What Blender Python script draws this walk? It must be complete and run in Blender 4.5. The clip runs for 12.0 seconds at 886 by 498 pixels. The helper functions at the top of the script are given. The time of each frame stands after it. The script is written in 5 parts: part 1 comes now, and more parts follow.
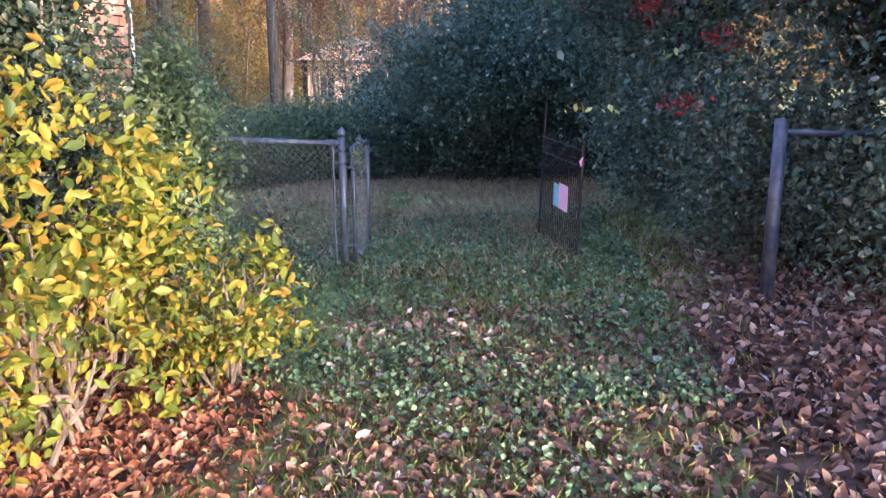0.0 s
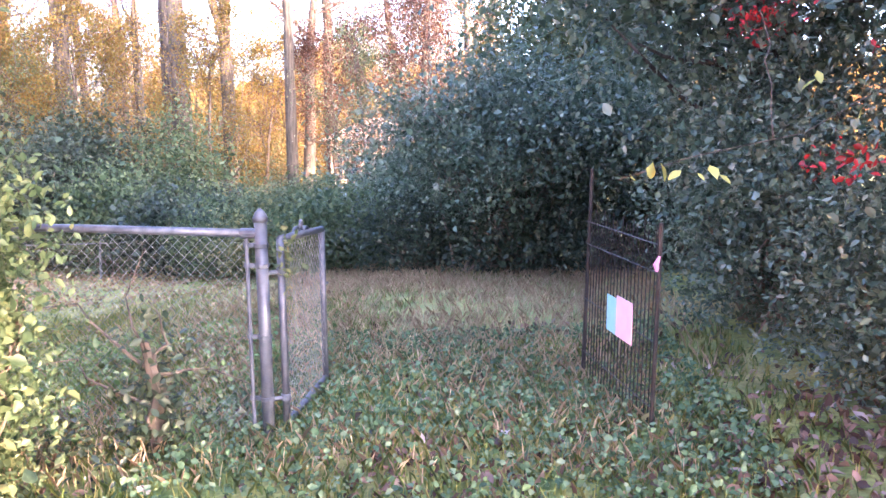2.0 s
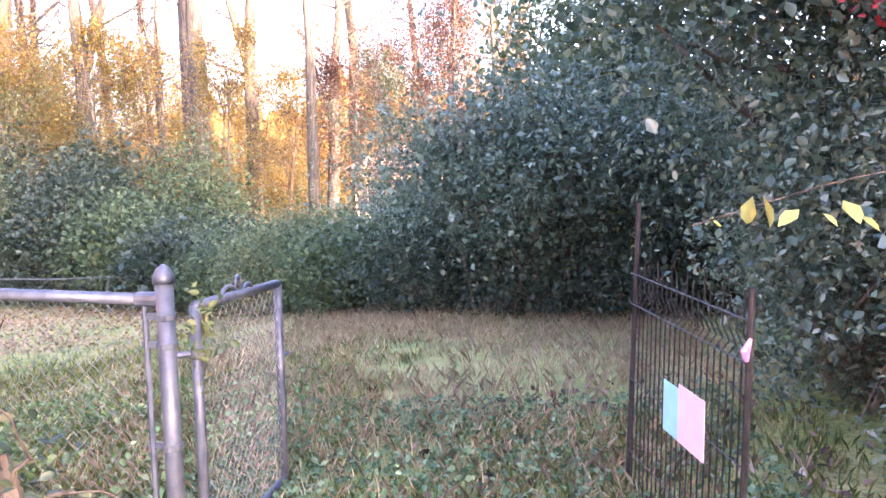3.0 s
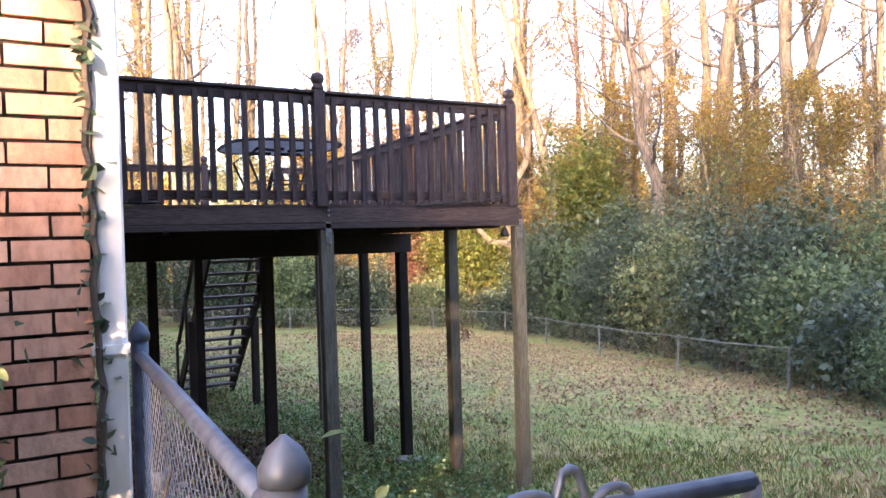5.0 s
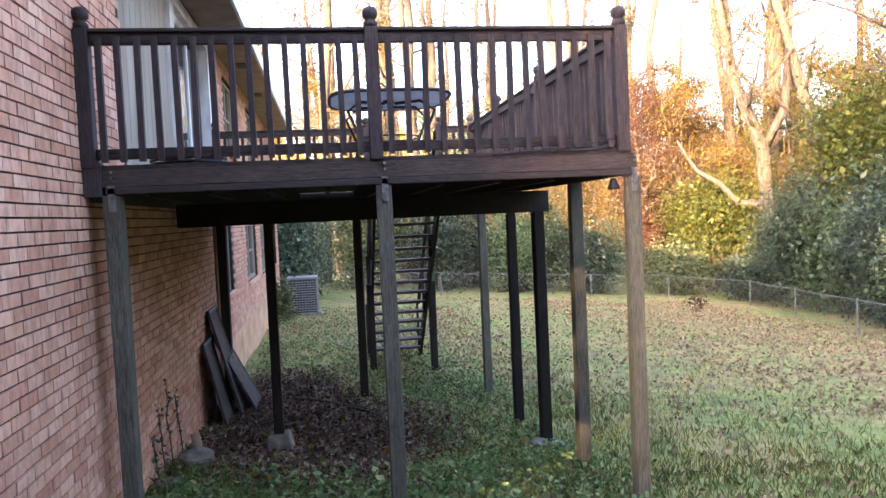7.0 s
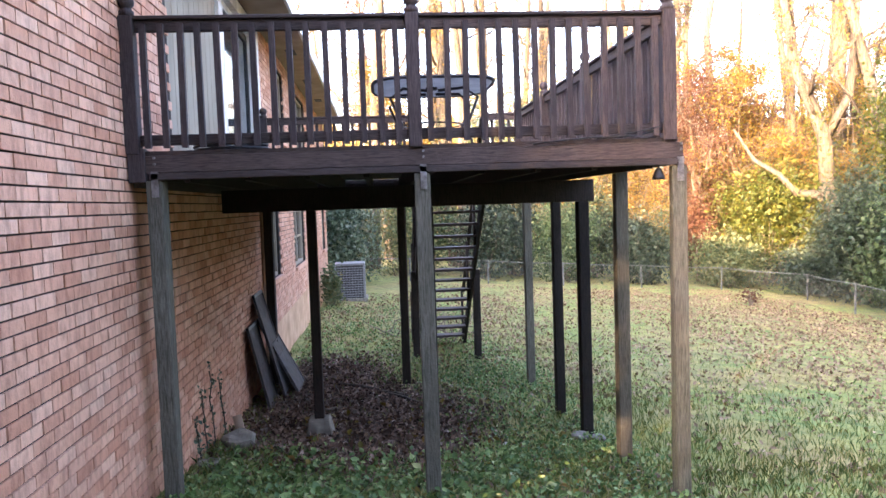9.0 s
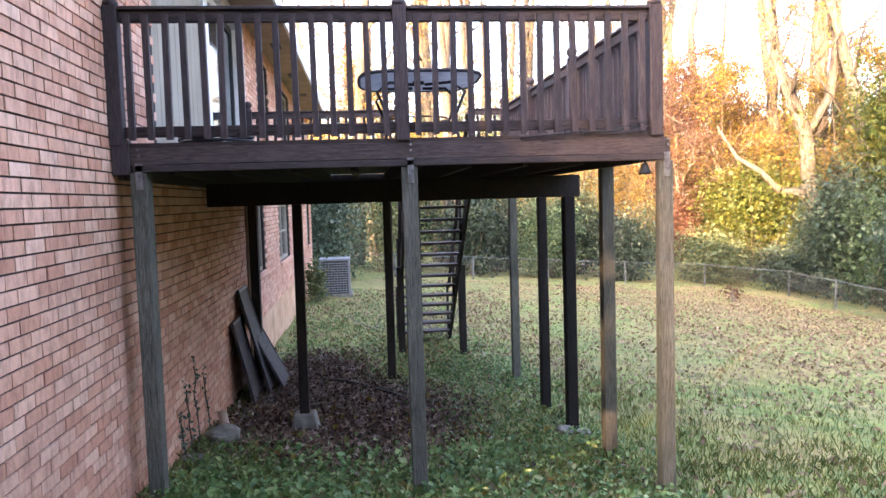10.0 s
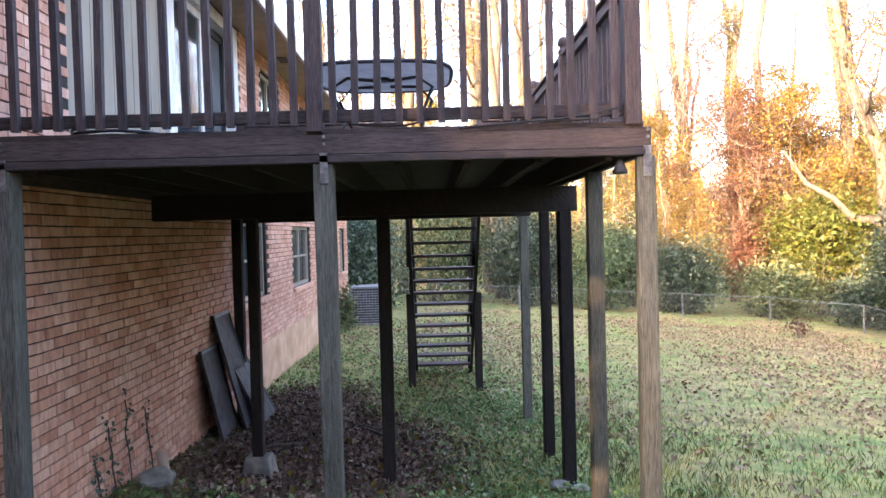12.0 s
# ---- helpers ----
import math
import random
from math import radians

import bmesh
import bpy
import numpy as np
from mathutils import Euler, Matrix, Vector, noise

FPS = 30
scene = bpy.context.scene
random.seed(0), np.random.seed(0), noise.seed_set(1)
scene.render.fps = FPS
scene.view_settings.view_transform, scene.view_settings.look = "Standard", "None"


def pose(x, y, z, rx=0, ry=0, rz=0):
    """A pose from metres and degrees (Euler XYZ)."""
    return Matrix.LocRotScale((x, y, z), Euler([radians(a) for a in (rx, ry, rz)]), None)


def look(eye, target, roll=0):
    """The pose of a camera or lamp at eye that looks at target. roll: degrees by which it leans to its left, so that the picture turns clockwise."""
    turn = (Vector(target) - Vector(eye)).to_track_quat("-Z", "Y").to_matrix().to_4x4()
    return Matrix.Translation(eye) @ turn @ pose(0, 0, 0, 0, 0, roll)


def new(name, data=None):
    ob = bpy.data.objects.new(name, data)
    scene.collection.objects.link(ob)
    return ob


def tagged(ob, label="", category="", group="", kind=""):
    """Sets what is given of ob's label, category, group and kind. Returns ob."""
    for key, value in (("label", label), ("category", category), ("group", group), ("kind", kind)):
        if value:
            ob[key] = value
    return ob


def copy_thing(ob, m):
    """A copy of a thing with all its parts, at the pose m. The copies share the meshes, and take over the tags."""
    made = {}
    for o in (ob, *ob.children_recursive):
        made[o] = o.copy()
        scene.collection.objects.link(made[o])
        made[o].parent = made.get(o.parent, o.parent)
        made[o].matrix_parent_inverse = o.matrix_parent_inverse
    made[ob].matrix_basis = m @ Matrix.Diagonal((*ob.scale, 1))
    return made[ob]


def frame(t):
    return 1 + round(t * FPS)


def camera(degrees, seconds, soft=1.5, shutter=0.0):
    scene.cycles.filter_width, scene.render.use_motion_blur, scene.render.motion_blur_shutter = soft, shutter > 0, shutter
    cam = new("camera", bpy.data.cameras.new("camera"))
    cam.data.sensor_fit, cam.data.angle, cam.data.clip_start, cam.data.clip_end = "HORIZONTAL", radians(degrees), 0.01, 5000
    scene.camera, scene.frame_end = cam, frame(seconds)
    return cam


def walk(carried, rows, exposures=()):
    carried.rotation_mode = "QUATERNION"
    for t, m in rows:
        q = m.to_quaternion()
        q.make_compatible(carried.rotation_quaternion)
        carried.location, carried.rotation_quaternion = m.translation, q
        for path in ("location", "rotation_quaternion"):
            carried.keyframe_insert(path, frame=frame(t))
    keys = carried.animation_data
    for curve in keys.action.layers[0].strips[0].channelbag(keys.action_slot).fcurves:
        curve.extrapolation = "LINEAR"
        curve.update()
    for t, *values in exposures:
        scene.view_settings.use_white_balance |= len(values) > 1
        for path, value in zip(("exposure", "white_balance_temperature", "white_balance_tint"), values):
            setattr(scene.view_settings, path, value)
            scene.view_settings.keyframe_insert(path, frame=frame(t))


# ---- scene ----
cam = camera(61.9, 12.0)
PATH = [
    (0, (0.017, 1.172, 1.857), (-0.099, 3.1, 1.339), 0.2),
    (0.5, (-0.009, 1.802, 1.823), (-0.128, 3.728, 1.299), -0.7),
    (1, (0.045, 2.365, 1.709), (-0.095, 4.315, 1.285), -0.6),
    (1.5, (0.052, 2.948, 1.655), (-0.116, 4.909, 1.302), -0.4),
    (2, (0.126, 3.521, 1.617), (-0.085, 5.487, 1.313), -0.3),
    (2.5, (0.172, 4.077, 1.608), (-0.083, 6.045, 1.362), -0.4),
    (3, (0.171, 4.663, 1.598), (-0.124, 6.627, 1.367), -0.8),
    (3.5, (0.169, 5.218, 1.605), (-0.656, 7.027, 1.393), -2.1),
    (3.7, (0.129, 5.405, 1.579), (-0.929, 7.092, 1.392), -2.1),
    (5.3, (-0.166, 6.963, 1.51), (-1.973, 7.82, 1.49), -2.1),
    (5.5, (-0.186, 7.147, 1.468), (-2.023, 7.938, 1.441), -2.5),
    (6, (-0.284, 7.641, 1.477), (-2.178, 8.28, 1.424), -2.7),
    (6.5, (-0.419, 7.987, 1.419), (-2.362, 8.457, 1.349), -2.7),
    (7, (-0.49, 8.285, 1.42), (-2.464, 8.59, 1.326), -2.6),
    (7.5, (-0.542, 8.376, 1.427), (-2.531, 8.563, 1.321), -2.4),
    (9.5, (-0.531, 8.371, 1.423), (-2.52, 8.545, 1.296), -1.8),
    (10, (-0.541, 8.357, 1.41), (-2.525, 8.568, 1.276), -1.7),
    (10.5, (-0.65, 8.444, 1.376), (-2.631, 8.675, 1.236), -1.4),
    (11, (-0.83, 8.76, 1.346), (-2.814, 8.976, 1.215), -1.3),
    (11.5, (-1.106, 9.016, 1.283), (-3.099, 9.155, 1.189), -1.3),
    (12, (-1.451, 9.276, 1.24), (-3.45, 9.308, 1.195), -1.5),
]
walk(cam, [(t, look(eye, target, roll)) for t, eye, target, roll in PATH],
     exposures=[(0.0, 3.15, 4700, 26), (1.0, 3.75, 4650, 31), (1.5, 4.15, 4950, 35), (2.5, 4.65, 5550, 40), (3.7, 4.7, 5650, 40),
                (5.3, 3.85, 5800, 25), (7.0, 4.15, 5950, 25), (9.5, 4.5, 6050, 26), (12.0, 4.4, 5950, 25)])

# ---- world, sun, exposure ----
SUN_EL, SUN_TO = radians(11), Vector((0.79, -0.61, 0)).normalized()
world = bpy.data.worlds.new("sky")
scene.world = world
world.use_nodes = True
wn = world.node_tree
sky = wn.nodes.new("ShaderNodeTexSky")
sky.sky_type, sky.sun_disc, sky.sun_elevation = "NISHITA", False, SUN_EL
sky.sun_rotation = math.atan2(SUN_TO.x, SUN_TO.y)
sky.air_density, sky.dust_density, sky.ozone_density = 1.0, 5.0, 1.0
wn.links.new(sky.outputs[0], wn.nodes["Background"].inputs[0])
wn.nodes["Background"].inputs[1].default_value = 0.15
sun = bpy.data.lights.new("sun", "SUN")
sun.energy, sun.angle, sun.color = 2.0, radians(0.6), (1.0, 0.66, 0.35)
sun_ob = new("sun", sun)
to_sun = Vector((SUN_TO.x * math.cos(SUN_EL), SUN_TO.y * math.cos(SUN_EL), math.sin(SUN_EL)))
sun_ob.matrix_world = look(to_sun * 60, (0, 0, 0))

rng = np.random.default_rng(7)


# ---- materials ----
def mat(name, build, rough=0.8, metal=0.0, bump=0.0, bump_scale=40.0, spec=0.3, translucent=None):
    m = bpy.data.materials.new(name)
    m.use_nodes = True
    nt = m.node_tree
    b = nt.nodes["Principled BSDF"]
    b.inputs["Roughness"].default_value, b.inputs["Metallic"].default_value = rough, metal
    b.inputs["Specular IOR Level"].default_value = spec
    colour = build(nt)
    nt.links.new(colour, b.inputs["Base Color"])
    if bump:
        n = tex(nt, "ShaderNodeTexNoise", bump_scale, Detail=6)
        bp = nt.nodes.new("ShaderNodeBump")
        bp.inputs["Strength"].default_value, bp.inputs["Distance"].default_value = bump, 0.01
        nt.links.new(n.outputs[0], bp.inputs["Height"])
        nt.links.new(bp.outputs[0], b.inputs["Normal"])
    if translucent:
        t = nt.nodes.new("ShaderNodeBsdfTranslucent")
        mix = nt.nodes.new("ShaderNodeMixShader")
        mix.inputs[0].default_value = translucent
        nt.links.new(colour, t.inputs[0])
        nt.links.new(b.outputs[0], mix.inputs[1])
        nt.links.new(t.outputs[0], mix.inputs[2])
        nt.links.new(mix.outputs[0], nt.nodes["Material Output"].inputs[0])
    return m


def tex(nt, kind, scale, stretch=None, world_space=False, **inputs):
    n = nt.nodes.new(kind)
    n.inputs["Scale"].default_value = scale
    for k, v in inputs.items():
        n.inputs[k].default_value = v
    c = nt.nodes.new("ShaderNodeTexCoord")
    geo = nt.nodes.new("ShaderNodeNewGeometry")
    src = geo.outputs["Position"] if world_space else c.outputs["Object"]
    if stretch:
        mp = nt.nodes.new("ShaderNodeMapping")
        mp.inputs["Scale"].default_value = stretch
        nt.links.new(src, mp.inputs[0])
        src = mp.outputs[0]
    nt.links.new(src, n.inputs["Vector"])
    return n


def ramp(nt, value, stops):
    r = nt.nodes.new("ShaderNodeValToRGB")
    e = r.color_ramp.elements
    while len(e) < len(stops):
        e.new(0.5)
    for el, (p, c) in zip(e, stops):
        el.position, el.color = p, (*c, 1)
    nt.links.new(value, r.inputs[0])
    return r.outputs[0]


def blend(nt, fac, a, b, mode="MIX"):
    m = nt.nodes.new("ShaderNodeMix")
    m.data_type, m.blend_type = "RGBA", mode
    for s, v in ((m.inputs[0], fac), (m.inputs[6], a), (m.inputs[7], b)):
        if isinstance(v, (int, float)):
            s.default_value = v
        elif isinstance(v, tuple):
            s.default_value = (*v, 1)
        else:
            nt.links.new(v, s)
    return m.outputs[2]


def island(nt):
    return nt.nodes.new("ShaderNodeNewGeometry").outputs["Random Per Island"]


def each(nt):
    return nt.nodes.new("ShaderNodeObjectInfo").outputs["Random"]


def leafy(name, stops, translucent=0.35, rough=0.55):
    def build(nt):
        c = ramp(nt, island(nt), stops)
        n = tex(nt, "ShaderNodeTexNoise", 0.9, world_space=True, Detail=3)
        return blend(nt, 0.45, c, ramp(nt, n.outputs[0], [(0.3, (0.35, 0.35, 0.35)), (0.7, (1, 1, 1))]), "MULTIPLY")
    return mat(name, build, rough=rough, translucent=translucent, spec=0.4)


def grain(nt, base, dark, stretch, scale=9.0):
    n = tex(nt, "ShaderNodeTexNoise", scale, stretch=stretch, Detail=8, Distortion=1.2)
    c = ramp(nt, n.outputs[0], [(0.3, dark), (0.62, base)])
    s = tex(nt, "ShaderNodeTexNoise", 1.7, Detail=4)
    c = blend(nt, 0.6, c, ramp(nt, s.outputs[0], [(0.3, (0.5, 0.5, 0.5)), (0.7, (1.1, 1.1, 1.1))]), "MULTIPLY")
    v = ramp(nt, each(nt), [(0, (0.75, 0.75, 0.75)), (1, (1.15, 1.1, 1.05))])
    return blend(nt, 1.0, c, v, "MULTIPLY")


def brick_colour(nt, src):
    c = ramp(nt, src, [(0, (0.56, 0.275, 0.175)), (0.3, (0.67, 0.365, 0.245)), (0.6, (0.73, 0.425, 0.295)), (0.85, (0.76, 0.48, 0.345)), (1, (0.63, 0.33, 0.22))])
    n = tex(nt, "ShaderNodeTexNoise", 16, world_space=True, stretch=(1.3, 1, 0.45), Detail=7, Roughness=0.65)
    c = blend(nt, 0.6, c, ramp(nt, n.outputs[0], [(0.36, (0.58, 0.5, 0.47)), (0.56, (1.1, 1.08, 1.06))]), "MULTIPLY")
    d = tex(nt, "ShaderNodeTexNoise", 1.3, world_space=True, Detail=5)
    return blend(nt, 0.35, c, ramp(nt, d.outputs[0], [(0.35, (0.55, 0.52, 0.5)), (0.6, (1, 1, 1))]), "MULTIPLY")


M_brick = mat("brick", lambda nt: brick_colour(nt, each(nt)), 0.85, bump=0.5, bump_scale=60)
M_brickwork = mat("brickwork", lambda nt: brick_colour(nt, island(nt)), 0.85, bump=0.5, bump_scale=60)
M_mortar = mat("mortar", lambda nt: ramp(nt, tex(nt, "ShaderNodeTexNoise", 25, Detail=5).outputs[0], [(0.3, (0.02, 0.016, 0.014)), (0.7, (0.055, 0.044, 0.038))]), 0.95, bump=0.4)
M_wood_y = mat("dark_wood_across", lambda nt: grain(nt, (0.088, 0.066, 0.064), (0.026, 0.019, 0.019), (14, 1.0, 14)), 0.75, bump=0.3)
M_wood_x = mat("dark_wood_along", lambda nt: grain(nt, (0.088, 0.066, 0.064), (0.026, 0.019, 0.019), (1.0, 14, 14)), 0.75, bump=0.3)
M_wood_z = mat("dark_wood_upright", lambda nt: grain(nt, (0.082, 0.062, 0.064), (0.028, 0.02, 0.022), (14, 14, 1.0)), 0.75, bump=0.3)
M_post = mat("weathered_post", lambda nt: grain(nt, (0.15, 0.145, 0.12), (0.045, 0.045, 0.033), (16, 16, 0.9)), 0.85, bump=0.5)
# Wood darkened to stand in for the dim light under the deck.
M_wood_shaded = mat("shaded_wood", lambda nt: grain(nt, (0.034, 0.025, 0.022), (0.010, 0.008, 0.007), (16, 16, 0.9)), 0.85, bump=0.5)
M_galv = mat("galvanised", lambda nt: ramp(nt, tex(nt, "ShaderNodeTexNoise", 18, Detail=6).outputs[0], [(0.3, (0.045, 0.054, 0.078)), (0.7, (0.10, 0.115, 0.15))]), 0.45, 0.3, bump=0.1)
M_wire = mat("fence_wire", lambda nt: ramp(nt, tex(nt, "ShaderNodeTexNoise", 18, Detail=3).outputs[0], [(0.3, (0.16, 0.165, 0.17)), (0.7, (0.30, 0.31, 0.32))]), 0.6, 0.3)
M_old_wire = mat("old_fence_wire", lambda nt: ramp(nt, tex(nt, "ShaderNodeTexNoise", 9, Detail=4).outputs[0], [(0.3, (0.06, 0.065, 0.065)), (0.7, (0.17, 0.175, 0.175))]), 0.7, 0.2)
M_bracket = mat("bracket_steel", lambda nt: ramp(nt, tex(nt, "ShaderNodeTexNoise", 30, Detail=4).outputs[0], [(0.3, (0.12, 0.11, 0.11)), (0.7, (0.28, 0.27, 0.27))]), 0.5, 0.6)
M_black = mat("black_metal", lambda nt: ramp(nt, tex(nt, "ShaderNodeTexNoise", 30, Detail=4).outputs[0], [(0.3, (0.012, 0.012, 0.014)), (0.7, (0.035, 0.034, 0.036))]), 0.5, 0.2)
M_white = mat("white_paint", lambda nt: ramp(nt, tex(nt, "ShaderNodeTexNoise", 7, stretch=(1, 1, 0.3), Detail=6).outputs[0], [(0.25, (0.5, 0.48, 0.44)), (0.6, (0.8, 0.79, 0.77))]), 0.5)
M_siding = mat("cream_siding", lambda nt: ramp(nt, tex(nt, "ShaderNodeTexNoise", 4, stretch=(1, 1, 0.25), Detail=7).outputs[0], [(0.25, (0.22, 0.19, 0.14)), (0.7, (0.34, 0.295, 0.225))]), 0.7)
M_soffit = mat("soffit", lambda nt: ramp(nt, tex(nt, "ShaderNodeTexNoise", 3, Detail=5).outputs[0], [(0.3, (0.30, 0.22, 0.16)), (0.7, (0.42, 0.32, 0.24))]), 0.8)
M_parge = mat("foundation_render", lambda nt: blend(nt, 0.5, ramp(nt, tex(nt, "ShaderNodeTexNoise", 3, Detail=7).outputs[0], [(0.3, (0.56, 0.33, 0.19)), (0.7, (0.76, 0.50, 0.32))]), ramp(nt, tex(nt, "ShaderNodeTexNoise", 1.1, stretch=(1, 1, 2.5), Detail=5).outputs[0], [(0.35, (0.6, 0.55, 0.5)), (0.6, (1, 1, 1))]), "MULTIPLY"), 0.9, bump=0.3)
M_roof = mat("shingle", lambda nt: ramp(nt, tex(nt, "ShaderNodeTexNoise", 12, Detail=6).outputs[0], [(0.3, (0.05, 0.045, 0.045)), (0.7, (0.13, 0.12, 0.12))]), 0.9, bump=0.5)
M_glass = mat("dark_glass", lambda nt: ramp(nt, tex(nt, "ShaderNodeTexNoise", 1.5, Detail=2).outputs[0], [(0.3, (0.02, 0.028, 0.035)), (0.7, (0.05, 0.06, 0.07))]), 0.06, spec=0.9)
M_tabletop = mat("smoked_glass", lambda nt: ramp(nt, tex(nt, "ShaderNodeTexNoise", 9, Detail=4).outputs[0], [(0.3, (0.34, 0.34, 0.345)), (0.7, (0.48, 0.48, 0.48))]), 0.3, spec=0.35, translucent=0.6)
M_stone = mat("stone", lambda nt: ramp(nt, tex(nt, "ShaderNodeTexNoise", 9, Detail=8).outputs[0], [(0.3, (0.09, 0.08, 0.068)), (0.7, (0.27, 0.25, 0.215))]), 0.9, bump=0.7, bump_scale=20)
M_panel = mat("charcoal_panel", lambda nt: ramp(nt, tex(nt, "ShaderNodeTexNoise", 10, Detail=6).outputs[0], [(0.3, (0.035, 0.032, 0.034)), (0.7, (0.085, 0.08, 0.082))]), 0.6, bump=0.2)
M_acgrey = mat("condenser_paint", lambda nt: ramp(nt, tex(nt, "ShaderNodeTexNoise", 8, Detail=5).outputs[0], [(0.3, (0.14, 0.145, 0.15)), (0.7, (0.25, 0.255, 0.26))]), 0.5)
M_ribbon = mat("ribbon_pink", lambda nt: ramp(nt, tex(nt, "ShaderNodeTexNoise", 20, Detail=3).outputs[0], [(0.3, (0.55, 0.2, 0.42)), (0.7, (0.7, 0.32, 0.55))]), 0.5)
M_blue = mat("sign_blue", lambda nt: ramp(nt, tex(nt, "ShaderNodeTexNoise", 12, Detail=3).outputs[0], [(0.3, (0.28, 0.62, 0.72)), (0.7, (0.36, 0.72, 0.80))]), 0.4)
M_pink = mat("sign_pink", lambda nt: ramp(nt, tex(nt, "ShaderNodeTexNoise", 12, Detail=3).outputs[0], [(0.3, (0.80, 0.50, 0.66)), (0.7, (0.88, 0.60, 0.74))]), 0.4)
M_bark = mat("bark", lambda nt: ramp(nt, tex(nt, "ShaderNodeTexNoise", 5, stretch=(4, 4, 0.5), Detail=8).outputs[0], [(0.3, (0.050, 0.038, 0.028)), (0.65, (0.165, 0.13, 0.095))]), 0.95, bump=0.8, bump_scale=8)
M_bark_pale = mat("pale_bark", lambda nt: blend(nt, 0.6, ramp(nt, tex(nt, "ShaderNodeTexNoise", 5, stretch=(4, 4, 0.5), Detail=8).outputs[0], [(0.3, (0.05, 0.042, 0.032)), (0.65, (0.145, 0.12, 0.092))]), ramp(nt, tex(nt, "ShaderNodeTexNoise", 0.8, Detail=4).outputs[0], [(0.35, (0.5, 0.48, 0.45)), (0.6, (1.0, 1.0, 1.0))]), "MULTIPLY"), 0.95, bump=0.8, bump_scale=8)
M_bark_dark = mat("dark_bark", lambda nt: ramp(nt, tex(nt, "ShaderNodeTexNoise", 5, stretch=(4, 4, 0.5), Detail=8).outputs[0], [(0.3, (0.03, 0.024, 0.02)), (0.65, (0.11, 0.09, 0.075))]), 0.95, bump=0.8, bump_scale=8)
M_twig = mat("dry_twig", lambda nt: ramp(nt, tex(nt, "ShaderNodeTexNoise", 9, Detail=5).outputs[0], [(0.3, (0.10, 0.075, 0.055)), (0.7, (0.24, 0.19, 0.15))]), 0.95)


def ground_colour(nt):
    big = tex(nt, "ShaderNodeTexNoise", 0.55, world_space=True, Detail=5)
    mid = tex(nt, "ShaderNodeTexNoise", 4.0, world_space=True, Detail=8)
    fine = tex(nt, "ShaderNodeTexNoise", 38, world_space=True, Detail=6)
    grass = ramp(nt, mid.outputs[0], [(0.3, (0.10, 0.15, 0.04)), (0.5, (0.19, 0.225, 0.06)), (0.7, (0.29, 0.285, 0.08))])
    tan = ramp(nt, mid.outputs[0], [(0.3, (0.15, 0.125, 0.05)), (0.5, (0.27, 0.225, 0.075)), (0.7, (0.34, 0.28, 0.10))])
    c = blend(nt, ramp(nt, big.outputs[0], [(0.46, (0, 0, 0)), (0.66, (1, 1, 1))]), grass, tan)
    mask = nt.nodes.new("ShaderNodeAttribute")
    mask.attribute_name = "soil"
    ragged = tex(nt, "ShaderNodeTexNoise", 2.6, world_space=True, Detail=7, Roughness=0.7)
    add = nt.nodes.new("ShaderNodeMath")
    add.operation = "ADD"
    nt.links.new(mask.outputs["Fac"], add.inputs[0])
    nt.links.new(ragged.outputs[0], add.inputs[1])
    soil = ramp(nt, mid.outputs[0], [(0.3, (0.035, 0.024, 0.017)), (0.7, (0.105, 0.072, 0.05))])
    dry = tex(nt, "ShaderNodeTexNoise", 0.35, world_space=True, Detail=7, Roughness=0.7)
    c = blend(nt, ramp(nt, dry.outputs[0], [(0.45, (0, 0, 0)), (0.65, (0.6, 0.6, 0.6))]), c, ramp(nt, mid.outputs[0], [(0.3, (0.19, 0.14, 0.065)), (0.7, (0.36, 0.27, 0.125))]))
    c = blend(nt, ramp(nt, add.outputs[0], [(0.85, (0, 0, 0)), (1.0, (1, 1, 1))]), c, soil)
    return blend(nt, 0.7, c, ramp(nt, fine.outputs[0], [(0.3, (0.4, 0.4, 0.4)), (0.65, (1.15, 1.15, 1.15))]), "MULTIPLY")


M_ground = mat("ground", ground_colour, 0.95, bump=0.8, bump_scale=30)
GREENS = [(0, (0.035, 0.065, 0.03)), (0.4, (0.075, 0.12, 0.05)), (0.8, (0.12, 0.165, 0.07)), (1, (0.18, 0.21, 0.09))]
DARKS = [(0, (0.036, 0.068, 0.043)), (0.5, (0.11, 0.165, 0.105)), (0.9, (0.20, 0.255, 0.17)), (1, (0.30, 0.33, 0.25))]
M_leaf_green = leafy("leaf_green", GREENS)
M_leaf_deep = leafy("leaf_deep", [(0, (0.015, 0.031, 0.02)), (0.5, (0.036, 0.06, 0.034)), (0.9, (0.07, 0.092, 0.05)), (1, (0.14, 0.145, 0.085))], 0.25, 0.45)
M_leaf_dark = leafy("leaf_dark", DARKS, 0.3, 0.3)
M_leaf_mid = leafy("leaf_mid", [(0, (0.055, 0.085, 0.035)), (0.5, (0.12, 0.155, 0.065)), (0.85, (0.20, 0.21, 0.09)), (1, (0.29, 0.24, 0.09))])
M_leaf_lime = leafy("leaf_lime", [(0, (0.05, 0.088, 0.01)), (0.4, (0.165, 0.20, 0.014)), (0.8, (0.31, 0.28, 0.018)), (1, (0.35, 0.19, 0.016))], 0.45)
M_leaf_ivy = leafy("leaf_ivy", [(0, (0.04, 0.066, 0.012)), (0.5, (0.09, 0.11, 0.014)), (1, (0.14, 0.13, 0.018))], 0.4)
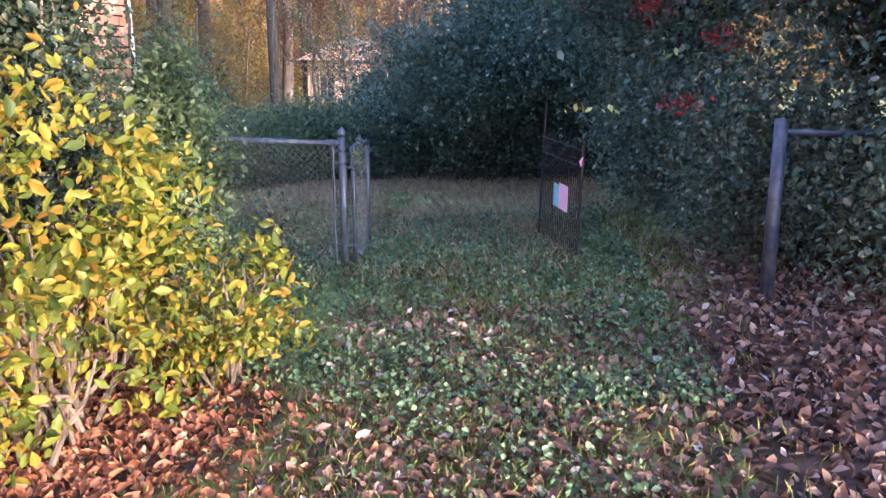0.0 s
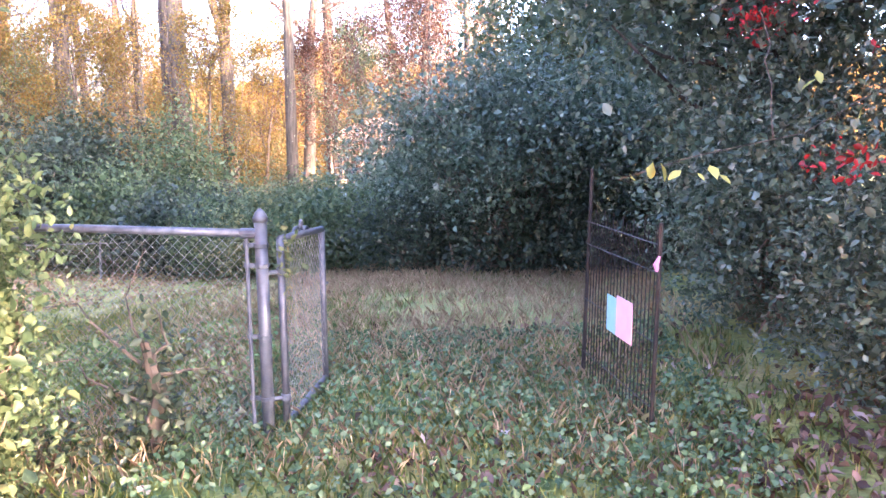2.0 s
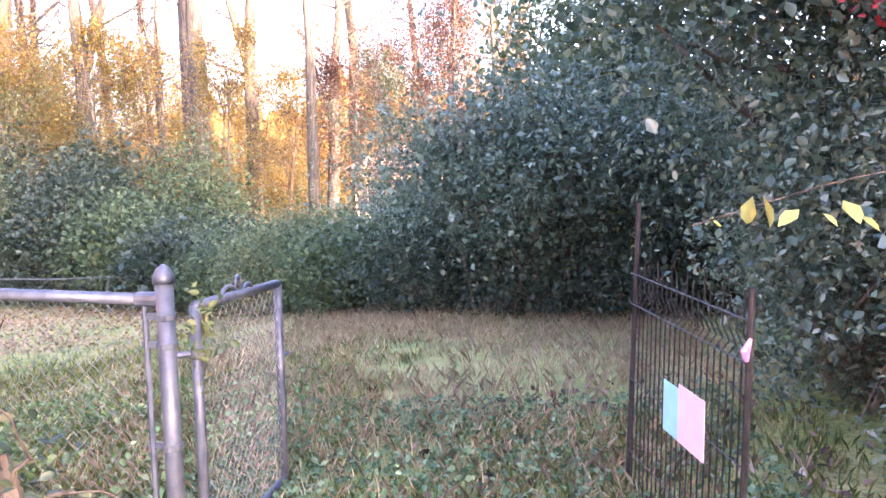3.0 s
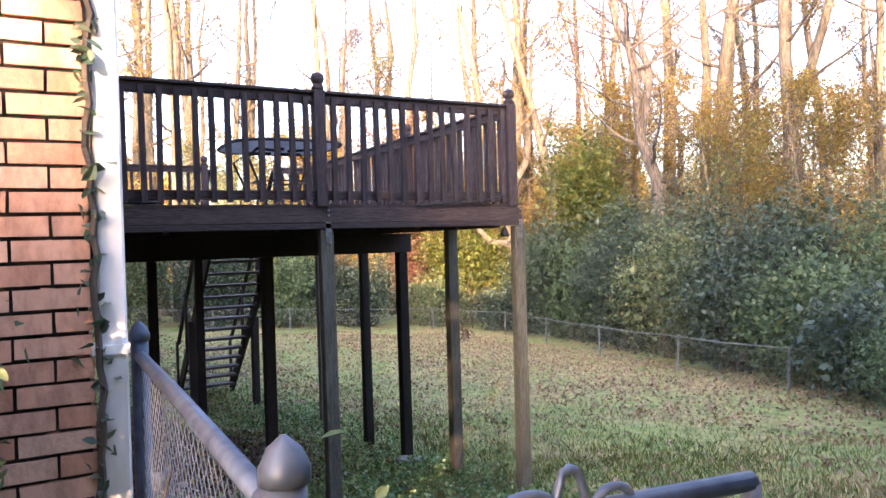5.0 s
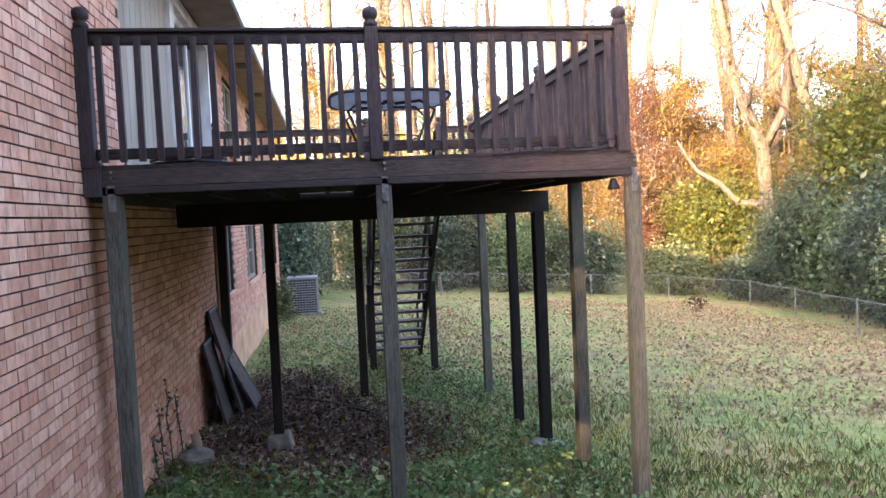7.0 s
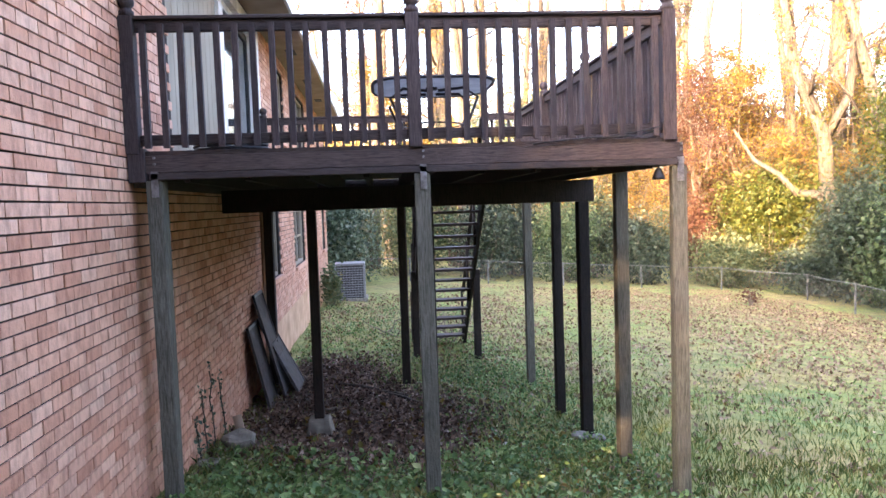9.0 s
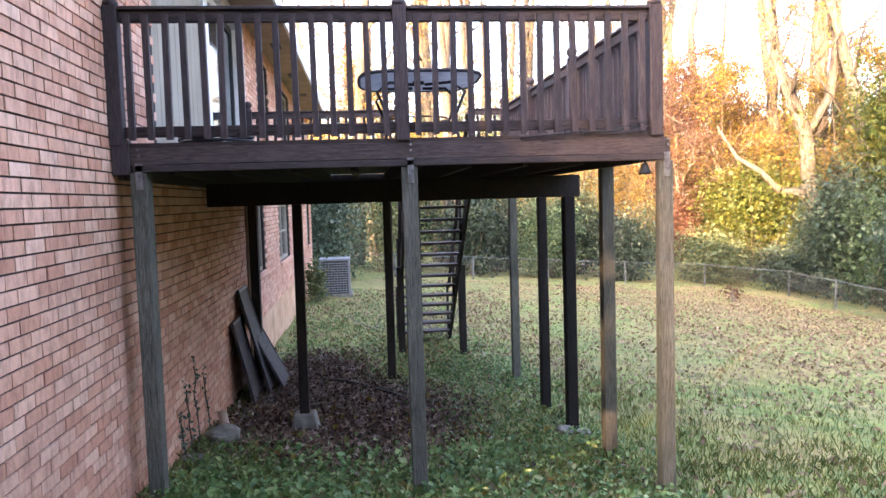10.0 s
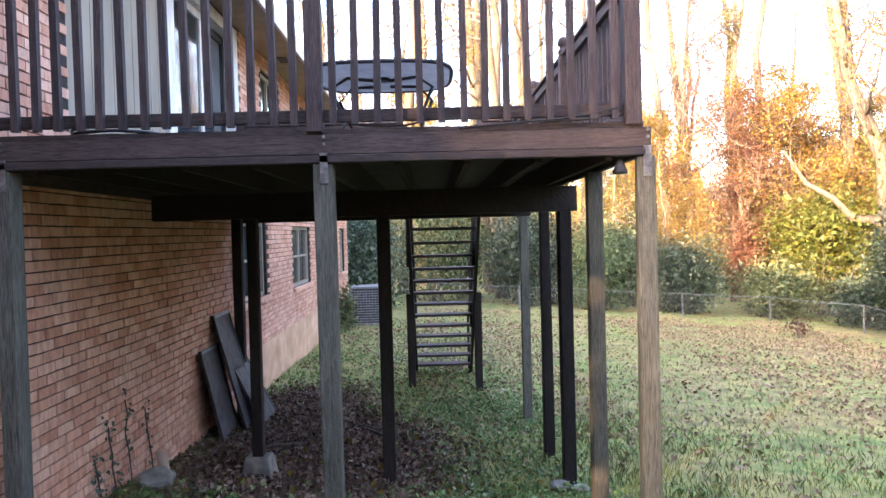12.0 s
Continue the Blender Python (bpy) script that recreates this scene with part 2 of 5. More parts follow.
M_leaf_gold = leafy("leaf_gold", [(0, (0.15, 0.075, 0.016)), (0.35, (0.21, 0.125, 0.02)), (0.7, (0.225, 0.165, 0.022)), (1, (0.11, 0.12, 0.022))], 0.4)
M_leaf_orange = leafy("leaf_orange", [(0, (0.09, 0.035, 0.024)), (0.5, (0.125, 0.056, 0.032)), (1, (0.145, 0.08, 0.035))], 0.45)
M_leaf_red = leafy("leaf_red", [(0, (0.2, 0.012, 0.012)), (1, (0.42, 0.03, 0.03))], 0.4)
M_leaf_pale = leafy("leaf_pale", [(0, (0.42, 0.46, 0.10)), (1, (0.6, 0.6, 0.2))], 0.5)
M_litter = leafy("leaf_litter", [(0, (0.04, 0.023, 0.015)), (0.4, (0.11, 0.064, 0.043)), (0.75, (0.22, 0.135, 0.096)), (0.95, (0.35, 0.25, 0.20)), (1, (0.56, 0.49, 0.45))], 0.1, 0.7)
# Copper leaf brightened to stand in for sunlight on the litter.
M_copper_sunlit = leafy("sunlit_copper_leaf", [(0, (0.10, 0.035, 0.016)), (0.5, (0.26, 0.10, 0.045)), (0.85, (0.40, 0.17, 0.075)), (1, (0.50, 0.30, 0.17))], 0.15, 0.6)
M_lawn_leaf = leafy("lawn_leaf", [(0, (0.13, 0.075, 0.04)), (0.5, (0.25, 0.16, 0.09)), (1, (0.44, 0.31, 0.20))], 0.1, 0.8)
M_grass = leafy("grass_blade", [(0, (0.07, 0.125, 0.028)), (0.5, (0.17, 0.225, 0.05)), (0.8, (0.29, 0.30, 0.08)), (1, (0.42, 0.35, 0.12))], 0.3)
M_straw = leafy("dry_grass", [(0, (0.400, 0.265, 0.169)), (0.5, (0.630, 0.460, 0.293)), (0.8, (0.776, 0.610, 0.417)), (1, (0.412, 0.414, 0.192))], 0.3)
M_distance = mat("distant_woods", lambda nt: blend(nt, 0.8, ramp(nt, tex(nt, "ShaderNodeTexNoise", 0.16, world_space=True, Detail=9, Roughness=0.7).outputs[0], [(0.3, (0.07, 0.075, 0.03)), (0.45, (0.13, 0.085, 0.035)), (0.55, (0.20, 0.13, 0.03)), (0.7, (0.19, 0.075, 0.04))]), ramp(nt, tex(nt, "ShaderNodeTexNoise", 0.9, world_space=True, stretch=(1, 1, 0.12), Detail=6).outputs[0], [(0.38, (0.4, 0.38, 0.38)), (0.6, (1.2, 1.2, 1.15))]), "MULTIPLY"), 0.95)
M_clover = leafy("clover", [(0, (0.042, 0.09, 0.042)), (0.5, (0.095, 0.17, 0.075)), (0.85, (0.165, 0.25, 0.12)), (1, (0.25, 0.31, 0.18))], 0.3)


# Greens raised above clover to make up for weak light by the deck.
M_weed = leafy("brightened_weed", [(0, (0.06, 0.125, 0.035)), (0.5, (0.14, 0.24, 0.07)), (0.85, (0.25, 0.36, 0.12)), (1, (0.42, 0.47, 0.22))], 0.35, 0.4)


# ---- mesh helpers ----
def zg(x, y):
    """Height of the ground."""
    x, y = np.asarray(x, float), np.asarray(y, float)
    f = 0.25 - 0.6 * (1 + np.tanh((-x - 4.5) / 3.2)) - 0.02 * np.clip(-x - 8, 0, 40)
    f = f - 0.065 * np.clip(y - 7, 0, 45) + 0.08 * np.clip(x - 0.8, 0, 12)
    return f + 0.025 * np.sin(x * 1.7 + 0.6 * y) * np.cos(y * 1.3) * (np.abs(x + 6) < 22)


class Build:
    """Vertices and faces of one mesh."""

    def __init__(self):
        self.v, self.f = [], []

    def box(self, x0, x1, y0, y1, z0, z1, taper=0.0, m=None):
        n = len(self.v)
        pts = []
        for z, s in ((z0, 0), (z1, taper)):
            pts += [(x0 + s, y0 + s, z), (x1 - s, y0 + s, z), (x1 - s, y1 - s, z), (x0 + s, y1 - s, z)]
        self.v += [tuple(m @ Vector(p)) for p in pts] if m else pts
        self.f += [tuple(n + i for i in q) for q in ((3, 2, 1, 0), (4, 5, 6, 7), (0, 1, 5, 4), (1, 2, 6, 5), (2, 3, 7, 6), (3, 0, 4, 7))]
        return self

    def tube(self, pts, radii, sides=8, caps=True):
        pts = [Vector(p) for p in pts]
        radii = [radii] * len(pts) if isinstance(radii, (int, float)) else radii
        start = len(self.v)
        for i, (p, r) in enumerate(zip(pts, radii)):
            d = (pts[min(i + 1, len(pts) - 1)] - pts[max(i - 1, 0)]).normalized()
            a = d.cross(Vector((0, 0, 1)) if abs(d.z) < 0.9 else Vector((1, 0, 0))).normalized()
            b = d.cross(a)
            for k in range(sides):
                w = 2 * math.pi * k / sides
                self.v.append(tuple(p + a * (r * math.cos(w)) + b * (r * math.sin(w))))
        for i in range(len(pts) - 1):
            for k in range(sides):
                q, k2 = start + i * sides, (k + 1) % sides
                self.f.append((q + k, q + k2, q + sides + k2, q + sides + k))
        if caps:
            self.f.append(tuple(start + k for k in reversed(range(sides))))
            self.f.append(tuple(start + (len(pts) - 1) * sides + k for k in range(sides)))
        return self

    def lathe(self, base, profile, sides=12):
        x, y, z = base
        n = len(self.v)
        for r, h in profile:
            self.v += [(x + r * math.cos(2 * math.pi * k / sides), y + r * math.sin(2 * math.pi * k / sides), z + h) for k in range(sides)]
        for i in range(len(profile) - 1):
            for k in range(sides):
                q, k2 = n + i * sides, (k + 1) % sides
                self.f.append((q + k, q + k2, q + sides + k2, q + sides + k))
        self.f.append(tuple(n + k for k in reversed(range(sides))))
        self.f.append(tuple(n + (len(profile) - 1) * sides + k for k in range(sides)))
        return self

    def mesh(self, name, material, smooth=False):
        me = bpy.data.meshes.new(name)
        me.from_pydata(self.v, [], self.f)
        me.materials.append(material)
        if smooth:
            me.polygons.foreach_set("use_smooth", [True] * len(me.polygons))
        me.update()
        return me


def part(name, b, material, parent=None, label="", bevel=0.0, smooth=False):
    """One mesh object out of a Build, under its thing."""
    me = b.mesh(name, material, smooth)
    if bevel:
        bm = bmesh.new()
        bm.from_mesh(me)
        bmesh.ops.bevel(bm, geom=bm.edges[:], offset=bevel, segments=1, affect="EDGES", profile=0.6)
        bm.to_mesh(me)
        bm.free()
    ob = new(name, me)
    if parent:
        ob.parent = parent
        ob.matrix_parent_inverse = parent.matrix_world.inverted()
    if label:
        tagged(ob, label)
    return ob


def thing(name, label, category, at=(0, 0, 0), group="", kind=""):
    e = new(name)
    e.empty_display_size = 0.2
    e.location = at
    e.matrix_world = Matrix.Translation(at)
    return tagged(e, label, category, group, kind)


def cards(name, pts, size, material, parent=None, up=0.3, aspect=0.55, spread=0.4, axis=None, simple=False):
    """Many small pointed leaves, each a folded kite, at the given points."""
    n = len(pts)
    pts = np.asarray(pts, float)
    d = rng.normal(size=(n, 3)) if axis is None else axis + 0.6 * rng.normal(size=(n, 3))
    d /= np.linalg.norm(d, axis=1)[:, None]
    nor = rng.normal(size=(n, 3)) + np.array([0, 0, up * 3])
    side = np.cross(d, nor)
    side /= np.linalg.norm(side, axis=1)[:, None] + 1e-9
    nor = np.cross(side, d)
    L = size * (1 + spread * rng.uniform(-1, 1, n))[:, None]
    W = L * aspect
    if simple:
        v = np.stack([pts - d * L * 0.5, pts + side * W * 0.5, pts + d * L * 0.5, pts - side * W * 0.5], 1)
        return raw(name, v.reshape(-1, 3), np.arange(n * 4).reshape(-1, 4), material, parent)
    v = np.empty((n, 6, 3))
    v[:, 0] = pts - d * L * 0.5
    v[:, 1] = pts - d * L * 0.08 + side * W * 0.5 + nor * W * 0.16
    v[:, 2] = pts + d * L * 0.26 + side * W * 0.36 + nor * W * 0.1
    v[:, 3] = pts + d * L * 0.5 - nor * W * 0.15
    v[:, 4] = pts + d * L * 0.26 - side * W * 0.36 + nor * W * 0.1
    v[:, 5] = pts - d * L * 0.08 - side * W * 0.5 + nor * W * 0.16
    q = np.array([[0, 1, 2, 3], [0, 3, 4, 5]])
    f = (np.arange(n)[:, None, None] * 6 + q).reshape(-1, 4)
    return raw(name, v.reshape(-1, 3), f, material, parent)


def raw(name, v, f, material, parent=None):
    me = bpy.data.meshes.new(name)
    k = f.shape[1]
    me.vertices.add(len(v))
    me.vertices.foreach_set("co", np.ascontiguousarray(v, np.float32).ravel())
    me.loops.add(f.size)
    me.loops.foreach_set("vertex_index", np.ascontiguousarray(f, np.int32).ravel())
    me.polygons.add(len(f))
    me.polygons.foreach_set("loop_start", np.arange(0, f.size, k, dtype=np.int32))
    me.update(calc_edges=True)
    me.materials.append(material)
    ob = new(name, me)
    if parent:
        ob.parent = parent
        ob.matrix_parent_inverse = parent.matrix_world.inverted()
    return ob


def blades(name, pts, height, material, width=0.006, lean=0.5, parent=None):
    """Grass: bent tapering blades on the ground."""
    n = len(pts)
    pts = np.asarray(pts, float)
    a = rng.uniform(0, 2 * np.pi, n)
    out = np.stack([np.cos(a), np.sin(a), 0 * a], 1)
    across = np.stack([-np.sin(a), np.cos(a), 0 * a], 1)
    h = (height * rng.uniform(0.45, 1.25, n))[:, None]
    ln = (lean * rng.uniform(0.2, 1.2, n))[:, None] * h
    up = np.array([0, 0, 1.0])
    v = np.empty((n, 5, 3))
    v[:, 0], v[:, 1] = pts - across * width - up * 0.01, pts + across * width - up * 0.01
    v[:, 2] = pts + up * h * 0.6 + out * ln * 0.4 + across * width * 0.7
    v[:, 3] = pts + up * h + out * ln
    v[:, 4] = pts + up * h * 0.6 + out * ln * 0.4 - across * width * 0.7
    f = np.arange(n * 5).reshape(-1, 5)
    return raw(name, v.reshape(-1, 3), f, material, parent)


def ellipsoid(n, c, r, clumps=40, tight=0.22, shell=0.55, low=-1.0):
    """Points in leafy clumps that fill an ellipsoid unevenly, more of them near its surface."""
    d = rng.normal(size=(clumps, 3))
    d /= np.linalg.norm(d, axis=1)[:, None]
    d = d * (shell + (1 - shell) * rng.uniform(0, 1, (clumps, 1)) ** 0.7) * rng.uniform(0.8, 1.12, (clumps, 1))
    d[:, 2] = np.maximum(d[:, 2], low)
    which = rng.integers(0, clumps, n)
    p = d[which] + rng.normal(size=(n, 3)) * tight * rng.uniform(0.6, 1.3, clumps)[which][:, None]
    return p * np.array(r) + np.array(c)


def twig_path(a, b, wobble, n=6):
    a, b = np.array(a, float), np.array(b, float)
    t = np.linspace(0, 1, n)[:, None]
    p = a + (b - a) * t
    p[1:] += rng.normal(size=(n - 1, 3)) * wobble * t[1:]
    return [tuple(q) for q in p]

# ---- ground ----
def axis_steps(lo, a, b, hi, fine):
    mid = np.arange(a, b, fine)
    left = a - np.cumsum(np.geomspace(fine, 30, 24))
    right = b + np.cumsum(np.geomspace(fine, 30, 24))
    return np.concatenate([left[::-1], mid, right])


gx, gy = axis_steps(0, -16, 5, 0, 0.22), axis_steps(0, 0, 20, 0, 0.22)
GX, GY = np.meshgrid(gx, gy, indexing="ij")
GZ = zg(GX, GY)
near = (np.abs(GX + 5) < 14) & (np.abs(GY - 9) < 12)
GZ = GZ + near * rng.normal(0, 0.008, GZ.shape)
idx = np.arange(GX.size).reshape(GX.shape)
quads = np.stack([idx[:-1, :-1], idx[1:, :-1], idx[1:, 1:], idx[:-1, 1:]], -1).reshape(-1, 4)
ground = raw("ground", np.stack([GX, GY, GZ], -1).reshape(-1, 3), quads, M_ground)
ground.data.polygons.foreach_set("use_smooth", [True] * len(ground.data.polygons))


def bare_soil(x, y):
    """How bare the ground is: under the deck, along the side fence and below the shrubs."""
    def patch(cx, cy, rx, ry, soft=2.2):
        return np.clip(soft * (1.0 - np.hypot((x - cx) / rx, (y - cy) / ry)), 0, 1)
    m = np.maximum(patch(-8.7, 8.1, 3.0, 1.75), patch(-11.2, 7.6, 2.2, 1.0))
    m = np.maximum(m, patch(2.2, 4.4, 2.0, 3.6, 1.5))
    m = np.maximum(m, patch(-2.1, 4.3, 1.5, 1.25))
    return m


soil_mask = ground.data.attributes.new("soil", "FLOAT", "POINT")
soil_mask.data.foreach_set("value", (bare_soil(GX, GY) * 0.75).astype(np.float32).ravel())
tagged(ground, "patchy autumn lawn with bare soil and leaf litter", "ground", kind="structure")

# ---- house ----
WY, CX, WX = 6.73, -2.72, -24.0
EAVE = 4.05
CO, BL = 0.075, 0.225
openings = [(-11.45, -6.78, 1.78, 4.05), (-12.9, -11.25, 0.35, 1.46), (-17.0, -15.1, 0.28, 1.42), (-19.6, -18.2, 0.2, 1.38), (-23.0, -22.1, 0.2, 1.38), (-14.2, -12.9, 2.6, 3.8), (-18.0, -16.4, 2.6, 3.8)]


def wall_with_holes(name, x0, x1, z0, z1, y_back, y_front, holes):
    """A thick wall along x with openings cut through, as butted blocks."""
    b = Build()
    xs = sorted({x0, x1, *[h[0] for h in holes], *[h[1] for h in holes]})
    for a, c in zip(xs, xs[1:]):
        inside = sorted((h[2], h[3]) for h in holes if h[0] <= a + 1e-6 and h[1] >= c - 1e-6)
        z = z0
        for lo, hi in inside:
            if lo > z:
                b.box(a, c, y_back, y_front, z, lo)
            z = max(z, hi)
        if z < z1:
            b.box(a, c, y_back, y_front, z, z1)
    return b


wall_back = part("wall_back", wall_with_holes("w", WX, CX - 0.242, -1.7, EAVE, WY - 0.22, WY - 0.011, openings), M_mortar)
tagged(wall_back, "weathered pinkish orange brick house wall with dark joints", "wall", kind="structure")
wall_side = part("wall_side", Build().box(CX - 0.24, CX - 0.017, -6, WY + 0.095, -0.6, EAVE), M_mortar)
tagged(wall_side, "brick side wall of the house", "wall", kind="structure")
wall_far = part("wall_far", Build().box(WX, WX + 0.2, -6, WY - 0.222, -1.9, EAVE).box(WX + 0.2, CX - 0.24, -6, -5.8, -0.8, EAVE), M_mortar)
tagged(wall_far, "outer brick walls on the far sides of the house", "wall", kind="structure")

parge = Build()
for a, c in ((-14.0, -11.6), (-16.5, -14.0), (-19.0, -16.5), (-21.5, -19.0), (WX, -21.5)):
    parge.box(a, c, WY - 0.01, WY + 0.012, -1.7, -0.36)
tagged(part("foundation_render", parge, M_parge), "smooth tan rendered foundation at the foot of the brick wall", "wall", kind="structure")

roof = thing("roof", "dark shingled roof with tan soffit and white fascia", "roof", (-13, 0, EAVE), kind="structure")
b = Build()
b.v = [(WX - 0.5, WY + 0.6, EAVE + 0.2), (CX + 0.4, WY + 0.6, EAVE + 0.2), (CX + 0.4, 0.3, EAVE + 2.4), (WX - 0.5, 0.3, EAVE + 2.4), (WX - 0.5, -6.6, EAVE + 0.2), (CX + 0.4, -6.6, EAVE + 0.2)]
b.f = [(0, 1, 2, 3), (3, 2, 5, 4), (0, 3, 4), (1, 5, 2), (0, 4, 5, 1)]
part("shingles", b, M_roof, roof)
part("soffit", Build().box(WX - 0.4, CX + 0.3, WY + 0.0, WY + 0.56, EAVE, EAVE + 0.03), M_soffit, roof, "tan painted soffit")
part("fascia", Build().box(WX - 0.5, CX + 0.4, WY + 0.565, WY + 0.6, EAVE - 0.03, EAVE + 0.19), M_white, roof, "off-white fascia board")
for vx in (-13.3, -16.2, -19.0):
    part("soffit_vent", Build().box(vx - 0.2, vx + 0.2, WY + 0.2, WY + 0.36, EAVE - 0.012, EAVE - 0.002), M_black, roof)


def window(name, x0, x1, z0, z1, label):
    w = thing(name, label, "window", ((x0 + x1) / 2, WY - 0.05, z0), kind="structure")
    y0, y1 = WY - 0.13, WY - 0.05
    b = Build().box(x0, x0 + 0.06, y0, y1, z0, z1).box(x1 - 0.06, x1, y0, y1, z0, z1)
    b.box(x0 + 0.06, x1 - 0.06, y0, y1, z1 - 0.06, z1).box(x0 + 0.06, x1 - 0.06, y0, y1, z0, z0 + 0.06)
    part("window_frame", b, M_siding, w)
    xm, zm = (x0 + x1) / 2, (z0 + z1) / 2
    part("mullion", Build().box(xm - 0.03, xm + 0.03, y0 + 0.01, y1 - 0.01, z0 + 0.06, z1 - 0.06), M_siding, w)
    part("meeting_rail", Build().box(x0 + 0.06, xm - 0.03, y0 + 0.02, y1 - 0.02, zm - 0.02, zm + 0.02).box(xm + 0.03, x1 - 0.06, y0 + 0.02, y1 - 0.02, zm - 0.02, zm + 0.02), M_siding, w)
    for a, c in ((x0 + 0.06, xm - 0.03), (xm + 0.03, x1 - 0.06)):
        part("pane", Build().box(a, c, y0 + 0.03, y0 + 0.036, z0 + 0.06, z1 - 0.06), M_glass, w)
    part("window_sill", Build().box(x0 - 0.06, x1 + 0.06, WY - 0.13, WY + 0.05, z0 - 0.07, z0 - 0.003), M_brickwork, w, "sloped brick sill")
    return w


for i, (x0, x1, z0, z1) in enumerate(openings[1:]):
    window(f"window_{i + 1}", x0, x1, z0, z1, "white framed basement window with a brick sill" if z0 < 1 else "white framed upper window under the eave")

# siding panel and sliding door above the deck
siding = thing("siding", "cream painted grooved panel siding beside the patio door", "siding", (-7.8, WY, 1.8), kind="structure")
x = -6.78
while x > -8.7:
    x2 = max(x - 0.2, -8.74)
    part("siding_board", Build().box(x2 + 0.012, x, WY - 0.12, WY - 0.012, 1.78, EAVE - 0.02), M_siding, siding)
    x -= 0.2
part("backing", Build().box(-8.74, -6.78, WY - 0.2, WY - 0.13, 1.78, EAVE - 0.02), M_soffit, siding)
door = thing("door_1", "white framed sliding glass patio door", "door", (-10, WY, 1.8), kind="structure")
part("jamb", Build().box(-8.98, -8.76, WY - 0.16, WY + 0.02, 1.78, 4.0), M_white, door)
part("jamb", Build().box(-11.44, -11.25, WY - 0.16, WY + 0.02, 1.78, 4.0), M_white, door)
part("head", Build().box(-11.25, -8.98, WY - 0.16, WY + 0.02, 3.85, 4.0), M_white, door)
for a, c, o in ((-10.14, -9.0, 0.0), (-11.24, -10.1, 0.05)):
    y0 = WY - 0.1 - o
    b = Build().box(a, a + 0.08, y0, y0 + 0.045, 1.8, 3.85).box(c - 0.08, c, y0, y0 + 0.045, 1.8, 3.85)
    b.box(a + 0.08, c - 0.08, y0, y0 + 0.045, 1.8, 1.92).box(a + 0.08, c - 0.08, y0, y0 + 0.045, 3.76, 3.85)
    s = part("sash", b, M_white if o == 0 else M_black, door)
    part("pane", Build().box(a + 0.08, c - 0.08, y0 + 0.018, y0 + 0.024, 1.92, 3.76), M_glass, s)

spout = thing("downspout", "white painted metal downspout at the brick corner", "downspout", (CX - 0.03, WY + 0.16, 0.2))
part("pipe", Build().box(CX - 0.09, CX + 0.0, WY + 0.122, WY + 0.208, 0.42, EAVE), M_white, spout, bevel=0.008)
part("elbow", Build().tube([(CX - 0.045, WY + 0.165, 0.47), (CX - 0.02, WY + 0.18, 0.33), (CX + 0.06, WY + 0.2, 0.22)], 0.04, 8), M_white, spout)
for z in (1.2, 2.7):
    part("strap", Build().box(CX - 0.1, CX + 0.01, WY + 0.1, WY + 0.213, z, z + 0.03), M_white, spout)
vine = thing("dead_vine", "dark dry vine climbing between brick and downspout", "vine", (CX - 0.02, WY + 0.115, 0.0))
vp = [(CX + 0.012 + rng.normal(0, 0.008), WY + 0.118 + rng.normal(0, 0.008), z) for z in np.arange(-0.03, 3.2, 0.07)]
part("stem", Build().tube(vp, 0.012, 5), M_bark_dark, vine)
tagged(cards("leafage", np.array(vp)[rng.integers(0, len(vp), 240)] + rng.normal(0, 0.02, (240, 3)), 0.05, M_leaf_dark, vine), kind="stuff")

# ---- deck ----
deck = thing("deck", "raised dark brown stained wooden deck on tall weathered posts", "deck", (-8.4, 8.6, -0.8))
FX, BX, Y0, Y1, DZ = -5.6, -11.3, WY + 0.02, 10.53, 1.835
x = FX - 0.005
while x > BX + 0.14:
    part("deck_board", Build().box(x - 0.142, x, Y0, Y1 - 0.04, DZ - 0.028, DZ), M_wood_y, deck)
    x -= 0.144
# Joists and girders take the wood colour darkened as under-deck shade.
for jy in np.arange(Y0 + 0.35, Y1 - 0.2, 0.4):
    part("joist", Build().box(BX + 0.05, FX - 0.05, jy - 0.02, jy + 0.02, 1.625, DZ - 0.031), M_wood_shaded, deck)
part("ledger_board", Build().box(BX, FX - 0.05, Y0, Y0 + 0.04, 1.6, DZ - 0.031), M_wood_x, deck)
part("rim_board", Build().box(FX - 0.042, FX, Y0, Y1, 1.692, DZ - 0.03), M_wood_y, deck, "grained front rim board", bevel=0.004)
part("rim_board", Build().box(FX - 0.05, FX + 0.012, Y0 + 0.12, Y1 - 0.03, 1.645, 1.689), M_wood_y, deck, "pale edged lower strip", bevel=0.004)
part("rim_board", Build().box(FX - 0.06, FX + 0.02, Y0 - 0.01, Y0 + 0.1, 1.63, DZ + 0.02), M_wood_z, deck, bevel=0.004)
part("rim_board", Build().box(BX, FX - 0.044, Y1 - 0.04, Y1, 1.65, DZ - 0.03), M_wood_x, deck, bevel=0.004)
part("rim_board", Build().box(BX, BX + 0.04, Y0 + 0.042, Y1 - 0.042, 1.65, DZ - 0.03), M_wood_y, deck, bevel=0.004)
part("girder", Build().box(-8.06, -7.93, Y0 + 0.1, Y1 + 0.04, 1.4, 1.622), M_wood_shaded, deck, bevel=0.005)
part("girder", Build().box(-10.92, -10.78, Y0 + 0.1, Y1 + 0.02, 1.42, 1.622), M_wood_shaded, deck, bevel=0.005)


